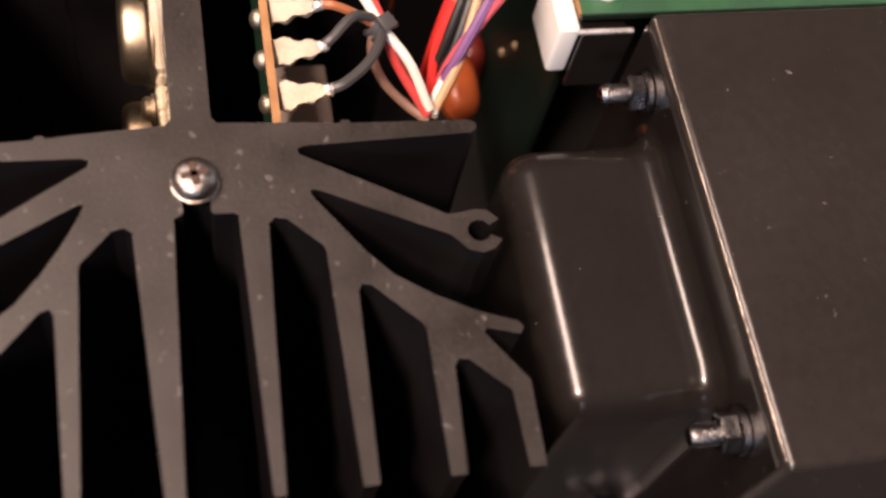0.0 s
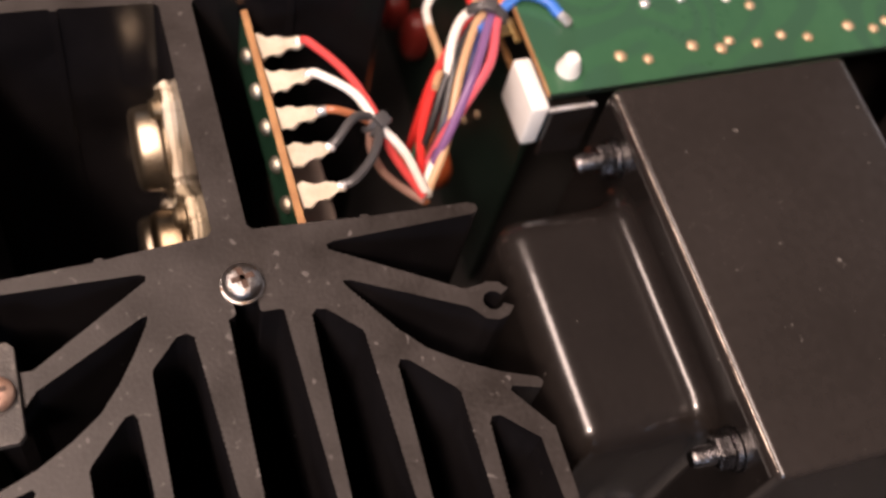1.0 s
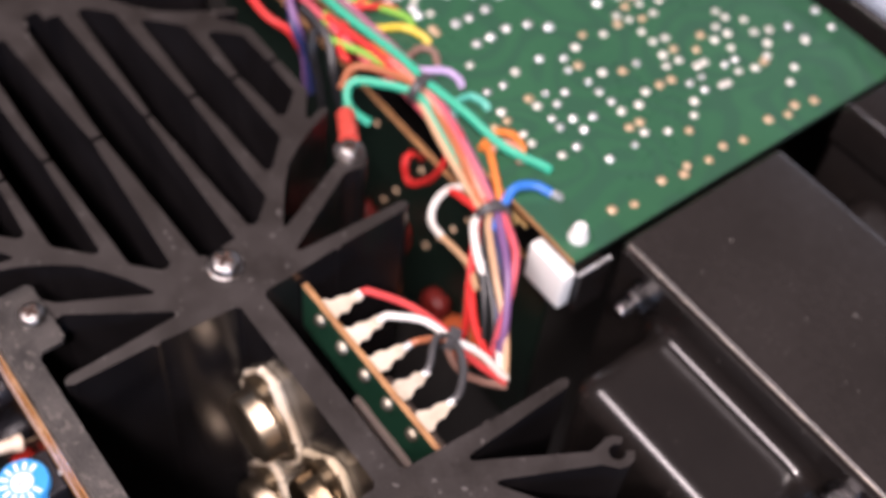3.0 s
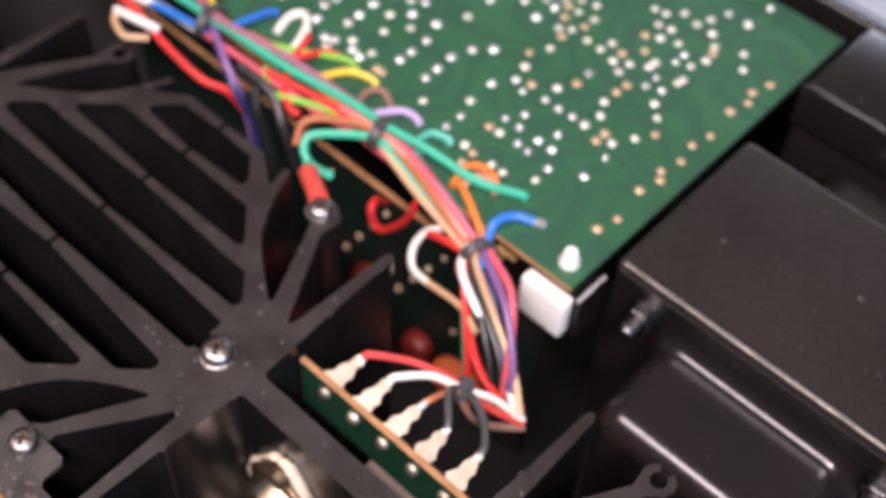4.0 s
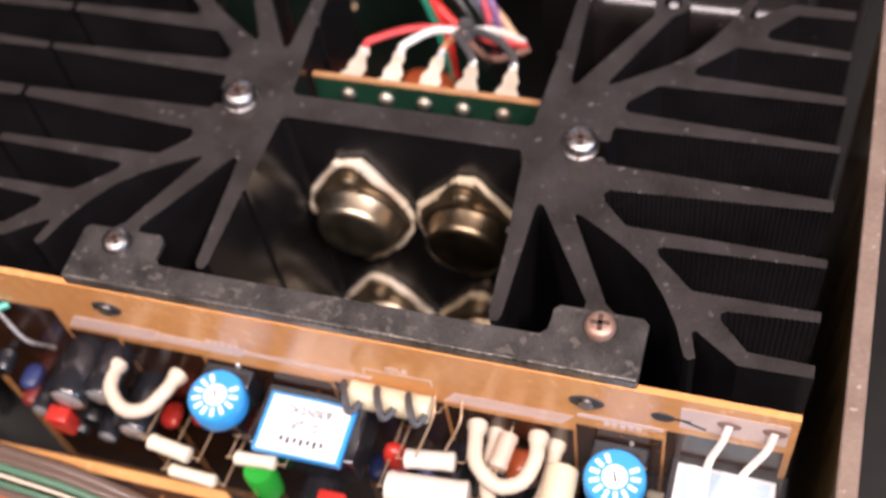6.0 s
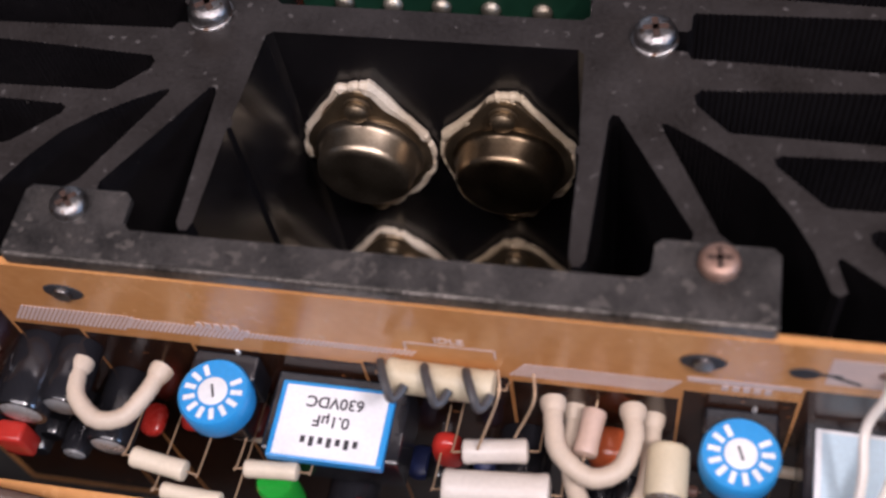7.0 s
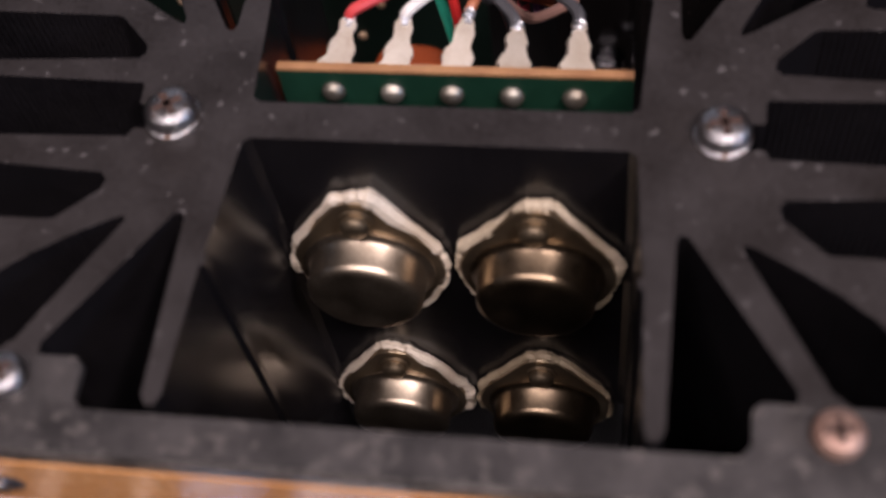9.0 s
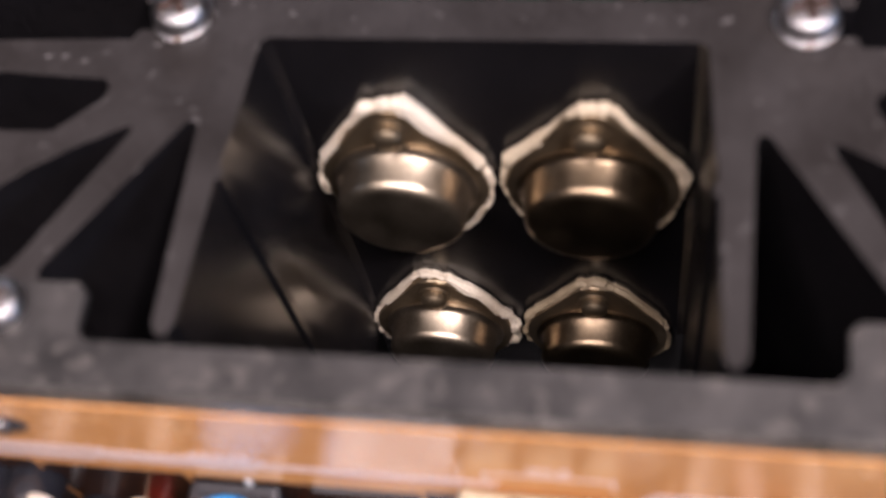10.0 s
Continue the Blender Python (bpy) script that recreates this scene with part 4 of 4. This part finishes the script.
def trimmer(x, y, z):
    body = part("trimmer", join_bm(box(x - 6.2, x + 6.2, y + 3.5, -53.3, z - 12, z - 1.6, 0.6), box(x - 5.4, x + 5.4, y - 4, y + 4, z - 12, z - 5.5, 0.6)), C["blackcap"], board, "blue dial trimmer on a black base")
    dial = part("dial", lathe([(6.5, z - 5.6), (6.6, z - 4.8), (6.6, z - 0.7), (6.2, z - 0.15), (0.05, z)], 36, shift(x, y, 0)), C["sky"], body, "sky blue dial", True)
    for k in range(11):
        part("dial_mark", box(3.3, 5.4, -0.46, 0.46, z - 0.12, z + 0.06, 0.0, 1, shift(x, y, 0) @ turn("Z", 120 + 27 * k)), C["label"], dial)
    part("dial_hub", lathe([(2.7, z - 0.1), (2.7, z + 0.1), (2.5, z + 0.18), (0.05, z + 0.18)], 24, shift(x, y, 0)), C["label"], body, "white hub with an arrow", True)
    part("pointer", box(-0.2, 0.2, -1.3, 1.3, z + 0.17, z + 0.25, 0, 1, shift(x, y, 0) @ turn("Z", 20)), C["ink"], body)
    for dx in (2.0,):
        part("pin", tube([(x + dx, y + 8.4, z - 2.4), (x + dx, y + 9.4, z - 0.6), (x + dx, -53.3, z - 1.0)], 0.5, 6, 4), M_SOLDER, body)


trimmer(-29.7, -62, -25)
trimmer(61.6, -62, -25)


def box_capacitor(x0, x1, y0, y1, z, pale, turn_deg, lettered=True):
    cx, cy = (x0 + x1) / 2, (y0 + y1) / 2
    w, d = (x1 - x0) / 2, (y1 - y0) / 2
    m = shift(cx, cy, 0) @ turn("Z", turn_deg)
    body = part("box_capacitor", box(-w - 1.6, w + 2.4, -d + 1.6, d + 2.2, z - 13, z - 1.2, 0.5, 2, m), C["blackcap"], board, "black box capacitor in a blue sleeve")
    part("sleeve", box(-w, w, -d, d, z - 2.4, z - 0.1, 0.4, 2, m), C["sky"] if lettered else C["label"], body, "blue sleeve" if lettered else "pale sleeve")
    part("label_sheet", box(-w + 1.1, w - 1.1, -d + 0.5, d - 0.9, z - 0.3, z, 0, 1, m), C[pale], body, "white paper label")
    back = m @ turn("Z", 180)
    if lettered:
        words("630VDC", 3.0, back @ shift(0, -3.7, z + 0.06), body, C["ink"])
        words("0.1\u00b5F", 3.0, back @ shift(0, -0.1, z + 0.06), body, C["ink"])
        for k in range(7):
            part("print_bar", box(-5.6 + 1.6 * k, -4.75 + 1.6 * k, 3.0, 4.3 + 0.5 * (k % 2), z, z + 0.06, 0, 1, back), C["ink"], body)
    else:
        for k in range(9):
            part("print_bar", box(-6.4 + 1.15 * (k % 5), -5.8 + 1.15 * (k % 5), 1.6 + 2.6 * (k // 5), 2.9 + 2.6 * (k // 5), z, z + 0.06, 0, 1, back), C["grey"], body)


box_capacitor(-19.2, 2.0, -70.6, -55.8, -30, "label", 0.0)
box_capacitor(73.6, 94.0, -69.5, -54.6, -28, "pale", -1.0, False)


def loop(points, r, mat, words_):
    body = part("sleeved_loop", tube(points, r, 10, 7, wobble=0.03), mat, board, words_, True)
    for p, q in ((points[0], points[1]), (points[-1], points[-2])):
        p, q = Vector(p), Vector(q)
        m = shift(*p) @ (q - p).to_track_quat("Z", "Y").to_matrix().to_4x4()
        part("collar", lathe([(r * 0.9, -0.4), (r * 1.35, 0), (r * 1.3, 1.2), (r * 1.02, 2.6)], 14, m), mat, body, smooth=True)


loop([(-57.8, -57.6, -29), (-57.5, -60.6, -28.4), (-56.0, -65, -28), (-51.2, -68.6, -28.4), (-46.2, -67.6, -28.4), (-43.4, -63.4, -28), (-42.5, -60, -28.4), (-42, -57.2, -29)], 1.75, C["bead"], "cream sleeved wire loop")
loop([(29.8, -54.6, -29), (30.4, -58.8, -28.4), (32, -64.2, -28), (37.4, -68, -28.4), (42.4, -66, -28.4), (44.2, -60.6, -28), (43.8, -57, -28.4), (43.6, -54.6, -29)], 1.75, C["bead"], "cream sleeved wire loop")
loop([(33.4, -53.3, -34), (33.8, -64, -33.6), (37, -71.6, -33), (42.4, -73.2, -33), (46.6, -68, -33), (47.2, -60, -33.6), (47, -53.3, -34)], 1.7, C["bead"], "cream sleeved wire loop")


def axial(a, b, r, mat, words_, lead=4.0):
    """An axial resistor between two points, with waisted ends and wire leads bent back to the board."""
    a, b = Vector(a), Vector(b)
    d = b - a
    m = shift(*a) @ d.normalized().to_track_quat("Z", "Y").to_matrix().to_4x4()
    h = d.length
    body = part("resistor", lathe([(r * 0.55, 0), (r * 0.92, 0.3), (r, 0.9), (r * 0.94, 2.2), (r * 0.94, h - 2.2), (r, h - 0.9), (r * 0.92, h - 0.3), (r * 0.55, h)], 18, m), mat, board, words_, True)
    u = d.normalized()
    for p, s in ((a, -1), (b, 1)):
        q = p + u * s * 1.8
        part("lead", tube([p, q, q + Vector((0, 1.6, -1.2)), Vector((q.x, -53.3, q.z - 4))], 0.17, 6, 4), M_FLUX, body)
    return body


axial((1.2, -56.2, -22.4), (20.4, -56.6, -22.4), 3.2, C["beige"], "beige power resistor")
axial((-44.8, -72.6, -34), (-34.0, -74.0, -34.6), 2.0, C["cream"], "cream resistor")
axial((-23.2, -72.4, -33.4), (-13.2, -71.8, -33.4), 1.7, C["cream"], "cream resistor")
axial((14.8, -64.2, -33.6), (26.4, -62.6, -33.6), 2.3, C["ceramic"], "white ceramic resistor")
axial((12.2, -70.8, -35.4), (31.0, -69.4, -35.4), 3.8, C["ceramic"], "large white ceramic resistor")
axial((-40.0, -76.2, -40), (-28.0, -76.8, -40), 1.6, C["cream"], "cream resistor")
axial((37.2, -55.0, -30), (36.2, -63.5, -30.6), 2.2, C["flesh"], "pale pinkish resistor inside a loop")
cyl = part("film_capacitor", lathe([(3.2, 0), (3.6, 0.5), (3.6, 8.6), (3.2, 9.2), (0.05, 9.3)], 24, shift(50.2, -60.5, -30) @ turn("X", 90)), C["beige"], board, "beige tubular capacitor", True)
part("end_cap", lathe([(3.3, 9.2), (3.3, 12.4), (2.9, 12.9), (0.05, 13)], 24, shift(50.2, -60.5, -30) @ turn("X", 90)), M_SCREW, cyl, smooth=True)
part("film_capacitor", lathe([(3.2, 0), (3.6, 0.5), (3.6, 11.4), (3.2, 12), (0.05, 12)], 24, shift(-18.0, -73.0, -48)), C["greencap"], board, "glossy green tubular capacitor", True)
for at, size, mat in (((11.2, -61.4, -41), (3.0, 2.4, 5.5), C["redcap"]),
                      ((40, -58, -40), (4, 4, 4), C["orangecap"])):
    dipped("capacitor", at, size, mat, board)


for x, y, z, w in ((-73, -69, -42, 3.0), (-1, -74.5, -44, 3.4), (5.6, -75.5, -47, 3.6)):
    part("film_capacitor", box(x - w, x + w, y - 2.2, y + 2.2, z - 5, z + 3.2, 0.9, 3), C["redcap"], board, "glossy red box capacitor", True)


def electrolytic(x, z, r, length, y0=-53.3):
    m = shift(x, y0, z) @ turn("X", 90)
    prof = [(r * 0.94, 0), (r, 0.6)]
    prof += [(r, length - 0.8), (r * 0.94, length), (r * 0.84, length)]
    body = part("electrolytic_capacitor", lathe(prof, 28, m), C["blackcap"], board, "black electrolytic capacitor with bare metal end", True)
    part("end_disc", lathe([(r * 0.83, length - 0.3), (r * 0.7, length + 0.25), (r * 0.4, length + 0.5), (0.05, length + 0.6)], 24, m), M_SOLDER, body, smooth=True)


electrolytic(-67.2, -31, 5.2, 15)
electrolytic(-59.8, -30.6, 4.2, 13)
electrolytic(-54.2, -43, 4.6, 15)
electrolytic(24, -48, 5.0, 20)
electrolytic(-8, -55, 5.0, 20)
for x in (1.6, 9.2, 16.4):
    part("test_pin", tube([(x - 0.8, -55.8, -18.4), (x - 0.2, -57.6, -17.4), (x + 1.2, -60.6, -17.6), (x + 2.2, -62.2, -18.8), (x + 3.2, -61.2, -19.2), (x + 4.0, -59.4, -19.0)], 0.8, 8, 5), C["grey"], board, "grey metal test pin", True)
for x, y in ((20.4, -63), (26.5, -60)):
    part("lead", tube([(x, -53.3, -22), (x + 0.6, -58, -23), (x - 2.6, y - 1.5, -31)], 0.26, 6, 5), M_FLUX, board)
part("wire", tube([(82.6, -53.2, -9.2), (81.8, -55.5, -12.6), (79.8, -58.5, -18), (79.8, -66, -21), (78.6, -74, -27)], 0.85, 8, 6), C["white"], board, "white wire", True)
part("wire", tube([(91.4, -53.2, -8.8), (90.4, -55.6, -12.6), (86.6, -59.6, -18.2), (82.2, -70, -20), (79, -78, -24)], 0.85, 8, 6), C["white"], board, "white wire", True)
for x, z in ((82.6, -9.2), (91.4, -8.8), (-55.4, -9.8), (54, -10.8), (69.6, -11)):
    hole = abs(x) < 60
    part("eyelet_hole" if hole or x < 75 else "solder_patch", lathe([(3.0 if hole else 2.0, 0), (2.8 if hole else 1.8, 0.22), (0.05, 0.25)], 20, shift(x, -53.22, z) @ Matrix.Diagonal((1.25, 1, 0.85, 1)) @ turn("X", 90)), C["ink"] if x < 80 else C["brown"], board, smooth=True)
    if hole:
        part("screw_tip", lathe([(1.7, 0.2), (1.7, 1.0), (0.05, 1.2)], 16, shift(x, -53.22, z) @ turn("X", 90)), M_SCREW, board, smooth=True)
part("scorched_track", join_bm(box(69.6, 75.2, -53.27, -53.19, -0.45, 0.45, 0, 1, shift(0, 0, -11)), box(0, 5.4, -53.29, -53.2, -0.4, 0.4, 0, 1, shift(73.4, 0, -11) @ turn("Y", 24))), C["ink"], board, "dark tail beside the eyelet")
part("wire", tube([(-92, -53.3, -13), (-87, -55, -18), (-82.4, -57, -27), (-80.6, -54, -35), (-80.4, -53.3, -37)], 0.5, 8, 6), M_SOLDER, board, "bare tinned lead", True)
part("lead", tube([(-96, -53, -14), (-88, -54.6, -17.4), (-84.6, -53, -18)], 0.9, 8, 5), C["teal"], board, "pale green lead", True)

# printed legend on the amber face
for x0, x1, z0, z1, slope in ((-68, -46, -22.6, -16.6, 1.0), (-46, -24, -21.6, -17.4, 1.0), (-24, 6, -20.2, -18.2, 1.0), (24, 50, -23.6, -18.4, 0.4), (73, 94, -14, -5.4, 0.0)):
    k, bars = 0, []
    if slope:
        x = x0
        while x < x1:
            bars.append(box(-0.27, 0.27, -53.27, -53.19, -(z1 - z0) * 0.55, (z1 - z0) * 0.55, 0, 1, shift(x, 0, (z0 + z1) / 2) @ turn("Y", 32)))
            x += 0.85
    else:
        bars.append(box(x0, x1, -53.26, -53.19, z0, z1))
    tagged(part("printed_hatch", join_bm(*bars), C["silk"], board, "pale printed legend"), kind="stuff")
for x0, x1, z0, z1 in ((52, 70, -18.2, -16.6), (5, 20, -15.4, -15.0), (4.6, 4.95, -18, -15.0), (20.05, 20.4, -18, -15.0)):
    part("printed_track", box(x0, x1, -53.26, -53.19, z0, z1), C["silk"], board)
stand = turn("X", 90)
words("IDLE", 2.6, shift(12.6, -53.24, -13.4) @ stand, board, C["silk"])


# broad copper areas seen through the laminate, brown flux stains, painted-in shade between parts
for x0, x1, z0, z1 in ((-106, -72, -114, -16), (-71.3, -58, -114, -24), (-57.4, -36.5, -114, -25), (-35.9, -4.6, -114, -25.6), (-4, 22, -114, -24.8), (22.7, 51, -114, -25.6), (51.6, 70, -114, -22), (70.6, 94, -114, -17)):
    part("copper_area", box(x0, x1, -53.24, -53.19, z0, z1, 0), C["shaded_copper"], board, "copper area under amber laminate, darkened for shade")
for x, z in ((61.6, -19.4), (-29, -17)):
    for k in range(5):
        part("printed_mark", box(x - 4 + 1.7 * k, x - 2.9 + 1.7 * k, -53.29, -53.19, z - 0.9, z + 0.9), C["silk"], board)
part("film_capacitor", box(58, 66.5, -76, -70.5, -48, -37.5, 0.8, 3), C["redcap"], board, "dark red box capacitor", True)

# small parts crowding the amber board lower down
rng = random.Random(21)
for k in range(46):
    x, z = rng.uniform(-100, 92), rng.uniform(-66, -38)
    y = rng.uniform(-59, -55.8)
    kind = rng.randrange(4)
    if kind == 0:
        axial((x, y, z), (x + 7, y, z + rng.uniform(-1, 1)), 1.2, C[rng.choice(("cream", "brown", "umber"))], "small resistor")
    elif kind == 1:
        dipped("capacitor", (x, y - 1, z), (2.6, 3.6, 1.6), C[rng.choice(("redcap", "darkred", "navy"))], board)
    elif kind == 2:
        electrolytic(x, z, 3.0, rng.uniform(9, 14))
    else:
        part("small_transistor", join_bm(lathe([(2.4, 0), (2.4, 5), (2.2, 5.3), (0.05, 5.3)], 16, shift(x, y, z) @ turn("X", 90)), box(-1, 1, -2, 0, -0.4, 0.4, 0, 1, shift(x, -53.3, z))), C["blackcap"], board, smooth=True)

# loose cables and the lower board in front
lower = thing("lower_board", "amber circuit board lying low beside the cables", "circuit board")
# face takes the copper colour with the shade painted in
part("laminate", prism([(-190, -150), (-34, -150), (-18, -128), (-24, -78.5), (-30, -74.5), (-190, -74.5)], -54, -52.4), C["shaded_copper"], lower)
part("bare_border", join_bm(prism([(-190, -77.2), (-27.2, -77.2), (-26.4, -77), (-30, -74.5), (-190, -74.5)], -52.38, -52.2), prism([(-36, -150), (-34, -150), (-18, -128), (-24, -78.5), (-26.4, -79.6), (-20.5, -128)], -52.38, -52.2)), M_ORANGE, lower, "bare amber border")
part("brass_pin", lathe([(1.2, 0), (1.2, 5), (1.6, 5.2), (1.6, 6), (0.05, 6.2)], 14, shift(-28.5, -80, -52.4)), C["brass"], lower, smooth=True)
for k in range(12):
    x, y = -120 + 8.2 * k, -84 - 6 * ((k * 5) % 4)
    dipped("capacitor", (x, y, -48.8), (3.2, 3.2, 3.6), C[("blackcap", "navy", "orangecap", "cream")[k % 4]], lower)
cables = thing("loose_cables", "thick coloured cables running past the driver board", "wires")
for k, (colour, r) in enumerate((("umber", 1.6), ("umber", 1.1), ("moss", 1.0), ("cream", 0.4), ("moss", 0.8), ("umber", 1.3), ("copper", 1.3), ("black", 1.8), ("black", 1.9))):
    o = 1.9 * k
    part("cable", tube([(-180, -72 - o, -44), (-120, -77 - o, -42), (-84, -80.2 - o, -41.5), (-61, -81.8 - o, -42.5), (-40, -85.4 - o, -45), (-22, -93 - o, -48), (-8, -106 - o, -50)], r, 10, 6), C[colour], cables, colour + " cable", True)
for colour, dz in (("yellow", 0), ("red", -2.4)):
    part("cable", tube([(-2, -88, -47 + dz), (6, -79.6, -42 + dz), (15, -74.6 + dz * 0.4, -40 + dz), (31, -73.4 + dz * 0.4, -40 + dz), (46, -78, -44 + dz), (60, -90, -50 + dz)], 1.3, 8, 6), C[colour], cables, colour + " wire", True)
